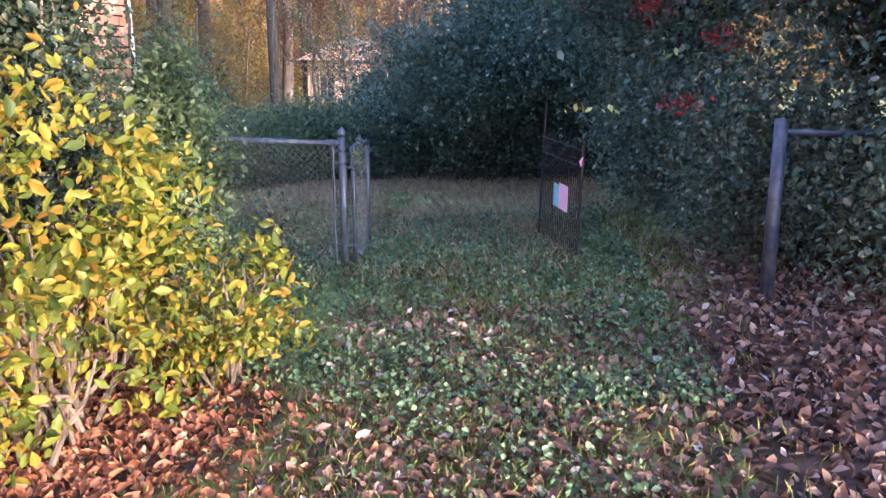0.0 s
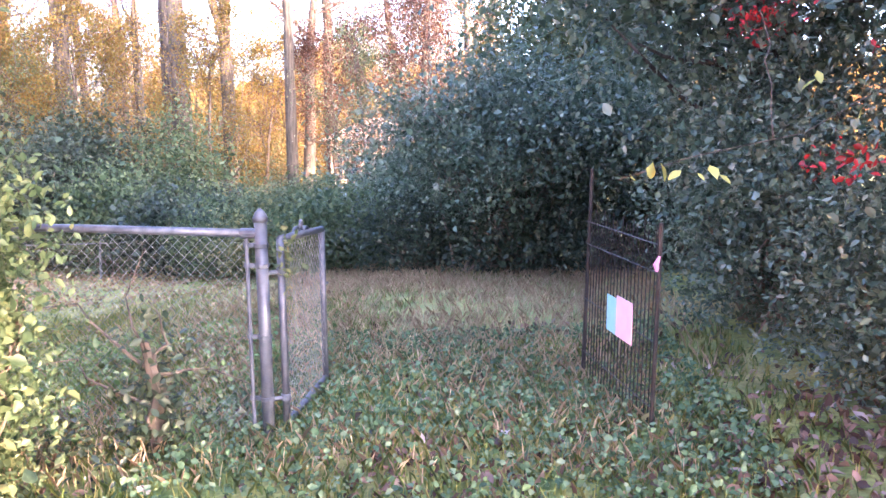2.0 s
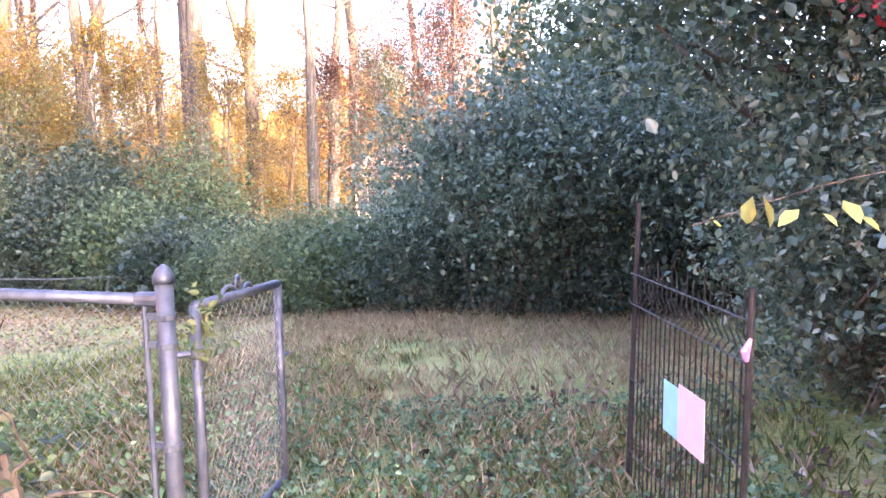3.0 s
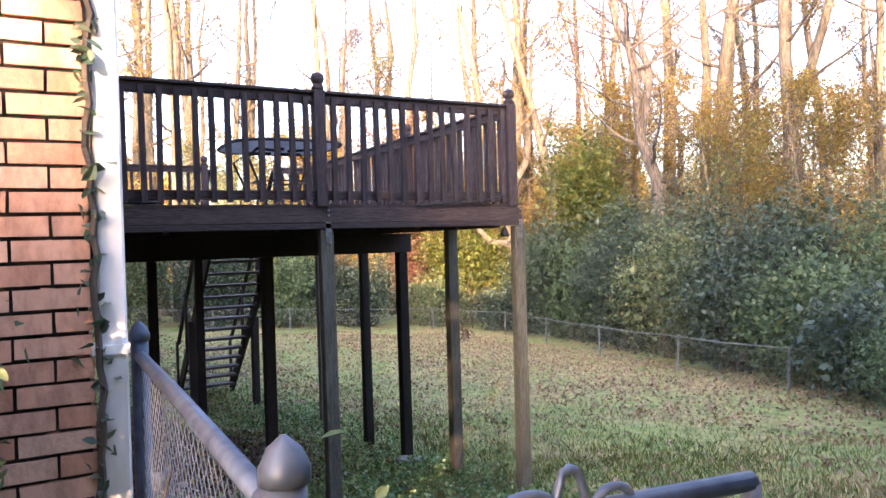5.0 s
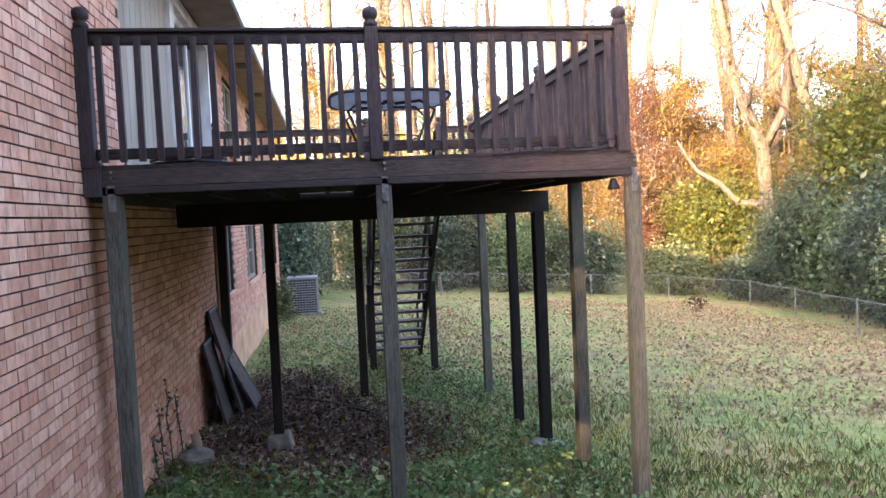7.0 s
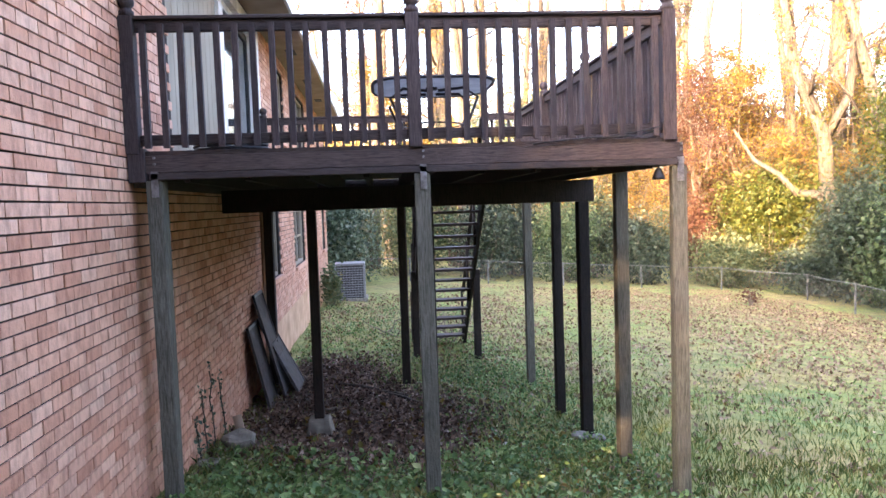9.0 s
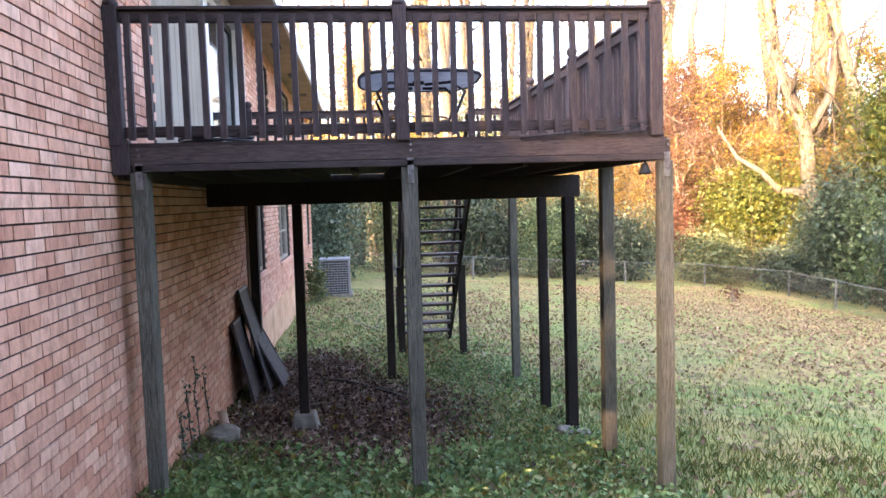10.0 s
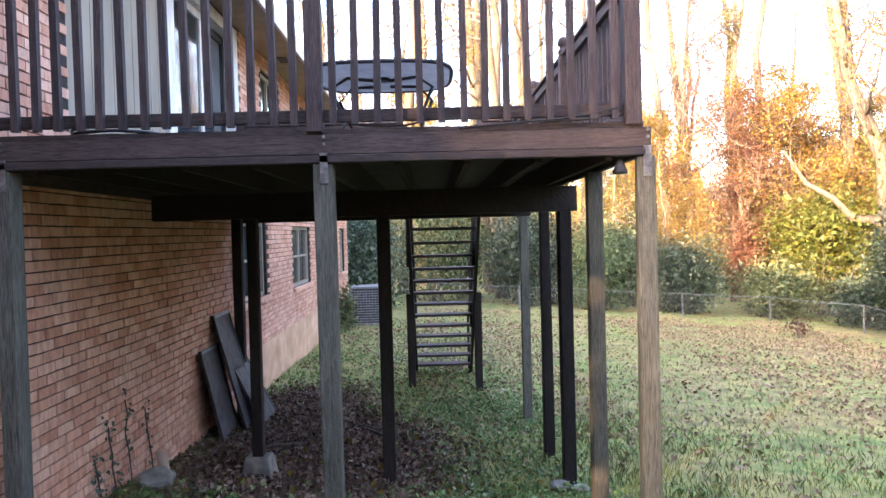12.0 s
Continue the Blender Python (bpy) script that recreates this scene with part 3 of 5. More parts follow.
def support(px, py, top, material, w=0.095, block=False):
    base = float(zg(px, py))
    b = Build().box(px - w / 2, px + w / 2, py - w / 2, py + w / 2, base - 0.15 + (0.3 if block else 0), top)
    # slight twist of the timber
    b.v[4:] = [(vx + rng.normal(0, 0.006), vy + rng.normal(0, 0.006), vz) for vx, vy, vz in b.v[4:]]
    return part("post", b, material, deck, bevel=0.006)


for py in (6.905, 8.69, 10.505):
    p = support(FX - 0.05, py, 1.64, M_post, 0.106)
    part("bracket", Build().box(FX + 0.0, FX + 0.012, py - 0.022, py + 0.022, 1.53, 1.7), M_bracket, p, "steel strap")
    for z in (1.56, 1.6, 1.75, 1.79):
        part("bolt", Build().tube([(FX + 0.001, py + 0.004, z), (FX + 0.02, py + 0.004, z)], 0.009, 6), M_bracket, p)
for px, py, top, mt in ((-6.82, 10.45, 1.65, M_post), (-7.98, 10.44, 1.4, M_wood_shaded), (-9.12, 10.44, 1.65, M_wood_shaded), (-10.84, 10.44, 1.42, M_post), (-8.0, 8.86, 1.4, M_wood_shaded), (-10.85, 8.68, 1.42, M_wood_shaded), (-10.6, WY + 0.16, 1.62, M_wood_shaded), (-12.9, 8.93, 0.3, M_wood_shaded), (-12.9, 9.97, 0.3, M_wood_shaded)):
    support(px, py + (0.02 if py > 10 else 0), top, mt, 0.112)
support(-8.0, 7.7, 1.4, M_wood_shaded, block=True)


def rail_post(px, py, w=0.092):
    p = part("rail_post", Build().box(px - w / 2, px + w / 2, py - w / 2, py + w / 2, DZ - 0.02, 2.72), M_wood_z, deck, bevel=0.006)
    b = Build().lathe((px, py, 2.72), [(0.05, 0), (0.05, 0.03), (0.036, 0.04), (0.036, 0.055), (0.05, 0.068), (0.054, 0.1), (0.042, 0.128), (0.012, 0.142)], 10)
    part("finial", b, M_wood_z, p, "turned post top", smooth=True)
    return p


for py in (6.776, 8.645, 10.43):
    rail_post(FX - 0.02, py)
for px, py in ((-7.7, 10.44), (-9.5, 10.44), (BX + 0.02, 10.44), (BX + 0.02, 8.9), (BX + 0.02, 9.97), (BX + 0.02, 6.8)):
    rail_post(px, py)


def rail_run(a, b, along, fixed, out, step=0.122):
    """Top and bottom rails between posts with square balusters fixed on the outer face."""
    if along == "y":
        top = part("top_rail", Build().box(fixed - 0.02, fixed + 0.02, a, b, 2.615, 2.69), M_wood_y, deck, bevel=0.004)
        part("cap_rail", Build().box(fixed - 0.045, fixed + 0.045, a, b, 2.692, 2.715), M_wood_y, deck, bevel=0.004)
        part("bottom_rail", Build().box(fixed - 0.02, fixed + 0.02, a, b, 1.872, 1.942), M_wood_y, deck, bevel=0.004)
    else:
        top = part("top_rail", Build().box(a, b, fixed - 0.02, fixed + 0.02, 2.615, 2.69), M_wood_x, deck, bevel=0.004)
        part("cap_rail", Build().box(a, b, fixed - 0.045, fixed + 0.045, 2.692, 2.715), M_wood_x, deck, bevel=0.004)
        part("bottom_rail", Build().box(a, b, fixed - 0.02, fixed + 0.02, 1.872, 1.942), M_wood_x, deck, bevel=0.004)
    n = max(1, round((b - a) / step))
    me = baluster_mesh
    for i in range(n):
        c = a + (i + 0.5) * (b - a) / n + rng.normal(0, 0.003)
        o = new("baluster", me)
        o.parent, o.matrix_parent_inverse = deck, deck.matrix_world.inverted()
        o.location = (fixed + out * 0.041, c, 1.9) if along == "y" else (c, fixed + out * 0.041, 1.9)
        o.rotation_euler = (rng.normal(0, 0.006), rng.normal(0, 0.006), 0)


baluster_mesh = Build().box(-0.0195, 0.0195, -0.0195, 0.0195, -0.048, 0.76).mesh("baluster", M_wood_z)
rail_run(6.823, 8.598, "y", FX - 0.025, 1)
rail_run(8.692, 10.383, "y", FX - 0.025, 1)
for a, c in ((-7.653, -5.67), (-9.453, -7.747), (-11.233, -9.547)):
    rail_run(a, c, "x", 10.45, 1)
rail_run(6.85, 8.853, "y", BX + 0.02, -1)
rail_run(10.017, 10.393, "y", BX + 0.02, -1)

# ---- stairs behind the deck ----
stairs = thing("stairs", "steep dark wooden open stairs from the deck to the lawn", "stairs", (-13, 9.45, -1.2))
SX0, SX1, SZ0, SZ1 = BX - 0.02, -14.5, 1.8, -1.2
for sy in (8.97, 9.93):
    b = Build()
    for yy in (sy - 0.02, sy + 0.02):
        b.v += [(SX0, yy, SZ0), (SX0, yy, SZ0 - 0.32), (SX1, yy, SZ1 - 0.06), (SX1 - 0.2, yy, SZ1 + 0.02), (SX1 - 0.05, yy, SZ1 + 0.2)]
    b.f = [(0, 1, 2, 3, 4), (9, 8, 7, 6, 5)] + [(i, i + 5, (i + 1) % 5 + 5, (i + 1) % 5) for i in range(5)]
    part("stringer", b, M_wood_shaded, stairs)
    hr = Build().tube([(SX0, sy, SZ0 + 0.85), (SX1, sy, SZ1 + 0.95)], 0.035, 6)
    part("handrail", hr, M_wood_shaded, stairs)
    for k in (0.3, 0.65, 0.97):
        hx, hz = SX0 + (SX1 - SX0) * k, SZ0 + (SZ1 - SZ0) * k
        part("stair_post", Build().box(hx - 0.04, hx + 0.04, sy - 0.061, sy - 0.022, hz - 0.15, hz + 0.9), M_wood_shaded, stairs)
for k in range(15):
    t = (k + 0.6) / 15.3
    tx, tz = SX0 + (SX1 - SX0) * t, SZ0 + (SZ1 - SZ0) * t
    part("tread", Build().box(tx - 0.13, tx + 0.12, 8.992, 9.908, tz - 0.02, tz + 0.018), M_wood_y, stairs)


# ---- fences and gates ----
def diamond(b, p0, p1, z0, z1, cell=0.057, r=0.0012):
    """Woven wire between two points: two families of slanting wires."""
    p0, p1 = Vector(p0), Vector(p1)
    length = (p1 - p0).length
    d = (p1 - p0) / length
    h = z1 - z0
    n = int((length + h) / cell)
    side = Vector((-d.y, d.x, 0))
    for fam in (1, -1):
        for i in range(n):
            s = i * cell if fam == 1 else i * cell
            a0, a1 = (s - h, s) if fam == 1 else (s, s - h)
            za, zb = 0.0, h
            lo, hi = a0, a1
            # clip the wire to the panel
            t0, t1 = 0.0, 1.0
            for _ in range(1):
                if hi != lo:
                    ta, tb = sorted(((0 - lo) / (hi - lo), (length - lo) / (hi - lo)))
                    t0, t1 = max(t0, ta), min(t1, tb)
            if t1 - t0 < 0.02:
                continue
            q = [Vector((p0.x, p0.y, 0)) + d * (lo + (hi - lo) * t) + Vector((0, 0, z0 + h * t)) + side * (0.002 * fam) for t in (t0, t1)]
            b.tube(q, r, 3, caps=False)
    return b


def pipe_post(name, x, y, top, parent, r=0.03, label=""):
    base = float(zg(x, y))
    p = part(name, Build().tube([(x, y, base - 0.15), (x, y, top - 0.06)], r, 14), M_galv, parent, label, smooth=True)
    part("cap", Build().lathe((x, y, top - 0.062), [(r + 0.006, 0), (r + 0.006, 0.022), (r + 0.002, 0.03), (r * 0.8, 0.048), (r * 0.35, 0.06), (0.004, 0.066)], 14), M_galv, p, "domed cap", smooth=True)
    return p


GP, LP = (-1.137, 6.975), (-2.6, 6.985)
fence = thing("chain_link_fence", "galvanised chain link fence panel between house corner and gate", "fence", (-1.9, 6.98, 0))
gp = pipe_post("terminal_post", *GP, 1.268, fence, 0.031, "thick galvanised gate post")
lp = pipe_post("terminal_post", LP[0] - 0.24, LP[1], 1.285, fence, 0.029)
part("top_rail", Build().tube([(LP[0] - 0.22, LP[1], 1.17), (-2.0, 6.98, 1.165), (GP[0] - 0.09, GP[1], 1.15)], 0.021, 12), M_galv, fence, smooth=True)
part("rail_end", Build().tube([(GP[0] - 0.1, GP[1], 1.15), (GP[0] - 0.02, GP[1], 1.15)], 0.026, 10), M_galv, fence)
part("tension_bar", Build().tube([(GP[0] - 0.075, GP[1], 0.1), (GP[0] - 0.075, GP[1], 1.17)], 0.011, 8), M_galv, fence)
part("tension_bar", Build().tube([(LP[0] - 0.19, LP[1], 0.0), (LP[0] - 0.19, LP[1], 1.15)], 0.008, 8), M_galv, fence)
for z in (0.3, 0.62, 0.98, 1.08):
    part("tension_band", Build().lathe((GP[0], GP[1], z), [(0.033, 0), (0.036, 0.003), (0.036, 0.02), (0.033, 0.023)], 12), M_galv, fence)
    part("tension_band", Build().box(GP[0] - 0.09, GP[0] - 0.03, GP[1] - 0.006, GP[1] + 0.006, z, z + 0.022), M_galv, fence)
part("mesh", diamond(Build(), (LP[0] - 0.19, LP[1], 0), (GP[0] - 0.075, GP[1], 0), 0.06, 1.14), M_wire, fence, "woven diamond wire")

gate = thing("metal_gate", "narrow chain link gate standing open with bent latch straps", "gate", (-1.07, 7.05, 0.1))
GA, GB = Vector((-1.062, 7.035, 0)), Vector((-1.08, 7.86, 0))
zt0, zt1, zb0, zb1 = 1.115, 1.06, 0.16, 0.13
part("hinge_stile", Build().tube([(GA.x, GA.y, zb0), (GA.x, GA.y, zt0)], 0.019, 10), M_galv, gate, smooth=True)
part("latch_stile", Build().tube([(GB.x, GB.y, zb1), (GB.x, GB.y, zt1)], 0.019, 10), M_galv, gate, smooth=True)
part("top_bar", Build().tube([(GA.x, GA.y, zt0), (GB.x, GB.y, zt1)], 0.019, 10), M_galv, gate, smooth=True)
part("bottom_bar", Build().tube([(GA.x, GA.y, zb0), (GB.x, GB.y, zb1)], 0.019, 10), M_galv, gate, smooth=True)
part("mesh", diamond(Build(), GA, GB, 0.16, 1.07), M_wire, gate, "woven diamond wire")
for z in (0.3, 0.95):
    part("hinge", Build().tube([(GP[0], GP[1], z), (GA.x, GA.y, z)], 0.012, 8), M_galv, gate)
    part("hinge_collar", Build().lathe((GA.x, GA.y, z - 0.02), [(0.021, 0), (0.026, 0.005), (0.026, 0.035), (0.021, 0.04)], 10), M_galv, gate)
for gy_, h, lean in ((7.3, 0.035, 0.06), (7.42, 0.07, 0.0), (7.5, 0.03, 0.02)):
    zt = zt0 + (zt1 - zt0) * (gy_ - GA.y) / (GB.y - GA.y) + 0.014
    pts = [(-1.072, gy_ - 0.03 + lean * (1 - math.cos(w)) * 0.5 + 0.03 * (1 - math.cos(w)), zt - 0.01 + h * math.sin(w)) for w in np.linspace(0, math.pi, 9)]
    part("latch_strap", Build().tube(pts, 0.008, 8), M_galv, gate, "bent metal strap", smooth=True)
part("latch_pin", Build().tube([(GB.x, GB.y, 0.72), (GB.x, GB.y + 0.1, 0.71)], 0.009, 6), M_galv, gate)
ivy = thing("ivy", "small ivy leaves on the gate's hinge corner", "ivy", (-1.06, 7.05, 1.05))
cards("leaves", np.array([-1.04, 7.06, 1.0]) + rng.normal(0, 1, (90, 3)) * (0.03, 0.05, 0.1), 0.035, M_leaf_mid, ivy)

# black wire panel on the other side of the opening
trellis = thing("wire_gate_panel", "black upright wire panel leaning open beside the gateway", "gate", (0.62, 7.4, 0.2))
PA, PB = Vector((0.745, 6.93, 0)), Vector((0.5, 7.88, 0))
za, zb = float(zg(PA.x, PA.y)) - 0.05, float(zg(PB.x, PB.y)) - 0.05
part("frame_post", Build().tube([(PA.x, PA.y, za), (PA.x + 0.01, PA.y, 1.22)], 0.011, 8), M_black, trellis)
part("frame_post", Build().tube([(PB.x, PB.y, zb), (PB.x + 0.03, PB.y, 1.42)], 0.011, 8), M_black, trellis)
for i in range(1, 22):
    t = i / 22
    p = PA.lerp(PB, t)
    zz = float(zg(p.x, p.y))
    bend = [(p.x, p.y, zz + 0.02), (p.x + 0.004, p.y, 0.6), (p.x + 0.008, p.y, 0.98), (p.x + 0.03, p.y - 0.012, 1.02), (p.x + 0.01, p.y, 1.07), (p.x + 0.012, p.y, 1.17 + 0.04 * math.sin(i * 2.1))]
    part("wire", Build().tube(bend, 0.0032, 4), M_black, trellis)
for z in (0.34, 0.66, 0.99, 1.12):
    part("cross_wire", Build().tube([(PA.x, PA.y, z), (PB.x, PB.y, z)], 0.003, 4), M_black, trellis)
ribbon = thing("ribbon", "pink ribbon tied to the black panel's post", "ribbon", (0.74, 6.92, 1.02))
part("bow", Build().tube([(0.74, 6.915, 1.0), (0.735, 6.91, 1.03), (0.75, 6.91, 1.07)], [0.008, 0.014, 0.005], 6), M_ribbon, ribbon)
sign = thing("sign", "small blue and pink sign wired to the black panel", "sign", (0.61, 7.33, 0.6))
d = (PB - PA).normalized()
nrm = Vector((-0.968, -0.25, 0))


def sheet(s0, s1, z0, z1, lift):
    b = Build()
    o = nrm * lift
    for t in (0, 0.004):
        for s, z in ((s0, z0), (s1, z0), (s1, z1), (s0, z1)):
            p = PA + d * s + o + nrm * t
            b.v.append((p.x, p.y, z))
    b.f = [(3, 2, 1, 0), (4, 5, 6, 7), (0, 1, 5, 4), (1, 2, 6, 5), (2, 3, 7, 6), (3, 0, 4, 7)]
    return b


part("pink_panel", sheet(0.245, 0.452, 0.575, 0.79, 0.006), M_pink, sign)
part("blue_panel", sheet(0.4535, 0.585, 0.575, 0.77, 0.006), M_blue, sign)

side_fence = thing("side_fence", "old grey fence post and rail running into the shrubs", "fence", (1.83, 5.88, 0.3))
part("post", Build().tube([(1.85, 5.87, float(zg(1.85, 5.87)) - 0.1), (1.82, 5.89, 1.46)], [0.045, 0.04], 10), M_galv, side_fence, "weathered grey post", smooth=True)
part("rail", Build().tube([(1.82, 5.9, 1.38), (4.6, 5.75, 1.36)], 0.02, 8), M_galv, side_fence)
part("post", Build().tube([(4.5, 5.75, 0.3), (4.5, 5.75, 1.42)], 0.03, 8), M_galv, side_fence)

# far fence round the lawn
far_fence = thing("back_fence", "low galvanised chain link fence along the lawn's far edge", "fence", (-18, 20, -2))
line = [(-3.4, 18.0), (-6.6, 19.5), (-10.1, 20.3), (-13.6, 20.8), (-17.1, 21.3), (-20.8, 22.1), (-24.7, 23.0), (-28.0, 21.5), (-28.2, 18.4), (-28.5, 15.4), (-28.7, 12.5), (-29.0, 9.5), (-29.3, 6.5), (-29.5, 4.0)]
for (ax, ay), (bx, by) in zip(line, line[1:]):
    z0, z1 = float(zg(ax, ay)), float(zg(bx, by))
    part("post", Build().tube([(ax, ay, z0 - 0.1), (ax + rng.normal(0, 0.03), ay, z0 + 0.92)], 0.03, 8), M_old_wire, far_fence)
    part("top_rail", Build().tube([(ax, ay, z0 + 0.88), ((ax + bx) / 2, (ay + by) / 2, (z0 + z1) / 2 + 0.85), (bx, by, z1 + 0.88)], 0.017, 6), M_old_wire, far_fence)
    b = diamond(Build(), (ax, ay, 0), (bx, by, 0), 0, 0.84, 0.11, 0.002)
    b.v = [(vx, vy, vz + zg(vx, vy)) for vx, vy, vz in b.v]
    part("mesh", b, M_old_wire, far_fence)


# ---- shrubs and trees ----
def shrub(name, label, c, r, n, size, material, clumps=40, stems=10, tight=0.2, shell=0.5, category="shrub", low=-0.9, aspect=0.5, dense=True, far=False):
    base = float(zg(c[0], c[1]))
    s = thing(name, label, category, (c[0], c[1], base))
    b = Build()
    for _ in range(stems):
        tip = np.array(c) + np.clip(rng.normal(size=3), -1.2, 1.2) * np.array(r) * 0.42
        foot = (c[0] + rng.normal(0, 0.12 * r[0]), c[1] + rng.normal(0, 0.12 * r[1]), base - 0.05)
        b.tube(twig_path(foot, tip, 0.06 * r[2]), list(np.linspace(0.016, 0.004, 6) * min(1.6, 0.7 + 0.4 * r[2])), 5, caps=False)
    part("stem_clump", b, M_bark if material is M_leaf_lime else M_twig, s)
    p = ellipsoid(n, c, r, clumps, tight, shell, low)
    p = p[p[:, 2] > zg(p[:, 0], p[:, 1]) + 0.02]
    cards("foliage", p, size, material, s, aspect=aspect, spread=0.55, simple=far)
    core = ellipsoid(n // 3, c, np.array(r) * 0.72, clumps, 0.3, 0.2, low)
    core = core[core[:, 2] > zg(core[:, 0], core[:, 1]) + 0.05]
    if dense:
        cards("inner_foliage", core, size * 1.7, material, s, aspect=0.7, simple=far)
    return s


# near shrubs on the house side
SUNNY = "sunlit yellow-green shrub with broad pointed leaves"
shrub("shrub", SUNNY, (-2.05, 4.25, 0.95), (0.9, 0.85, 0.95), 4600, 0.062, M_leaf_lime, clumps=85, stems=26, tight=0.12, shell=0.4, dense=False, low=-0.7)
shrub("shrub", SUNNY, (-2.75, 3.4, 0.95), (0.7, 0.7, 1.0), 2800, 0.07, M_leaf_lime, clumps=60, stems=14, tight=0.14, dense=False, low=-0.7)
shrub("shrub", SUNNY, (-1.4, 4.7, 0.66), (0.52, 0.45, 0.5), 1500, 0.055, M_leaf_lime, clumps=34, stems=16, tight=0.13, shell=0.5, dense=False, low=-0.6)
shrub("shrub", "dense shaded green shrub against the house", (-2.2, 6.15, 0.95), (0.42, 0.42, 1.05), 10000, 0.036, M_leaf_green, clumps=150, stems=20, tight=0.15)
# The deep leaf colour on this one stands in for shade over it.
shrub("shrub", "tall green shrub against the house, leaves darkened as shade", (-2.5, 5.2, 1.6), (0.45, 0.6, 1.25), 15000, 0.034, M_leaf_deep, clumps=150, stems=24, tight=0.15)
stump = thing("vine_stump", "small ivy-covered stump with bare dead branches by the fence", "stump", (-1.66, 6.85, 0.05))
part("stem", Build().tube(twig_path((-1.66, 6.86, -0.02), (-1.68, 6.85, 0.62), 0.02), [0.05, 0.05, 0.045, 0.04, 0.035, 0.02], 7), M_bark_dark, stump)
for q in ((-1.3, 6.95, 0.45), (-1.75, 6.8, 1.0), (-2.1, 6.7, 0.9), (-1.5, 6.75, 0.85), (-2.2, 6.9, 0.55)):
    part("dead_branch", Build().tube(twig_path((-1.67, 6.85, 0.5 + rng.uniform(-0.2, 0.1)), q, 0.05), list(np.linspace(0.011, 0.003, 6)), 5), M_bark_dark, stump)
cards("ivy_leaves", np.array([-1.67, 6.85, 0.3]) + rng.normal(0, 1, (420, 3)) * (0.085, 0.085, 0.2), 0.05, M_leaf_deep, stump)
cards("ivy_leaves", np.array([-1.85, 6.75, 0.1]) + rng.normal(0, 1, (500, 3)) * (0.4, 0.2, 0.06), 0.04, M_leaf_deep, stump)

# dark thicket on the other side
PRIVET = "dark green privet thicket draped with vines"
HOLLOW = "dark hollow evergreen thicket at the lawn's edge"
shrub("hedge", PRIVET, (2.25, 7.2, 0.95), (0.85, 1.15, 1.15), 20000, 0.032, M_leaf_dark, clumps=170, stems=30, tight=0.13)
shrub("hedge", PRIVET, (2.0, 9.2, 1.2), (0.95, 1.3, 1.4), 18000, 0.036, M_leaf_dark, clumps=150, stems=24, tight=0.14)
shrub("hedge", PRIVET, (3.0, 5.5, 1.2), (1.05, 1.0, 1.4), 20000, 0.033, M_leaf_dark, clumps=150, stems=30, tight=0.14)
shrub("hedge", PRIVET, (4.4, 6.6, 1.8), (1.6, 1.6, 2.0), 13000, 0.05, M_leaf_dark, clumps=140, stems=16, tight=0.15)
shrub("hedge", HOLLOW, (-0.1, 13.9, 1.5), (2.2, 1.4, 1.3), 20000, 0.052, M_leaf_dark, clumps=170, stems=70, tight=0.14, low=-0.6)
shrub("hedge", HOLLOW, (2.4, 13.6, 1.4), (1.8, 1.6, 2.2), 16000, 0.055, M_leaf_dark, clumps=140, stems=30, tight=0.15)
# Low fill; its deep leaf colour also stands in for the hollow's shade.
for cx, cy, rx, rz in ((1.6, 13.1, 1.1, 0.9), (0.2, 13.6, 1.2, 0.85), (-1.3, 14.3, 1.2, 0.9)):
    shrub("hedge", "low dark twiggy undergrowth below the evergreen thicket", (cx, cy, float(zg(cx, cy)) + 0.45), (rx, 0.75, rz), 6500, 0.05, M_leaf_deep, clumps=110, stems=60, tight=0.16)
for cx, cy, rz, mt in ((-2.9, 15.6, 0.85, M_leaf_green), (-4.4, 17.0, 0.95, M_leaf_mid), (-6.0, 18.6, 1.05, M_leaf_green), (-3.6, 17.6, 1.0, M_leaf_mid)):
    shrub("hedge", "pale shaded green shrub at the lawn's edge", (cx, cy, float(zg(cx, cy)) + rz * 0.75), (1.35, 1.0, rz), 9000, 0.055, mt, clumps=130, stems=20, tight=0.16)


def evergreen(name, label, x, y, c, r, n, size, clumps, material, trunk=0.14):
    base = float(zg(x, y))
    t = thing(name, label, "tree", (x, y, base))
    top = (c[0], c[1], c[2] + r[2] * 0.7)
    part("trunk", Build().tube(twig_path((x, y, base - 0.2), top, 0.12, 8), list(np.linspace(trunk, 0.03, 8)), 9, caps=False), M_bark_dark, t, smooth=True)
    b = Build()
    for _ in range(26):
        e = np.array(c) + np.clip(rng.normal(size=3), -1.1, 1.1) * np.array(r) * 0.5
        s = np.array([x, y, base]) + (np.array(top) - np.array([x, y, base])) * rng.uniform(0.25, 0.9)
        b.tube(twig_path(s, e, 0.1), list(np.linspace(0.045, 0.008, 6)), 5, caps=False)
    tagged(part("branching", b, M_bark_dark, t), kind="stuff")
    p = ellipsoid(n, c, r, clumps, 0.15, 0.45)
    p = p[p[:, 2] > zg(p[:, 0], p[:, 1]) + 0.1]
    cards("crown", p, size, material, t, spread=0.5, simple=size > 0.1)
    core = ellipsoid(n // 3, c, np.array(r) * 0.75, clumps, 0.3, 0.2)
    cards("inner_crown", core[core[:, 2] > zg(core[:, 0], core[:, 1]) + 0.3], size * 1.8, material, t, aspect=0.7, simple=size > 0.1)
    return t


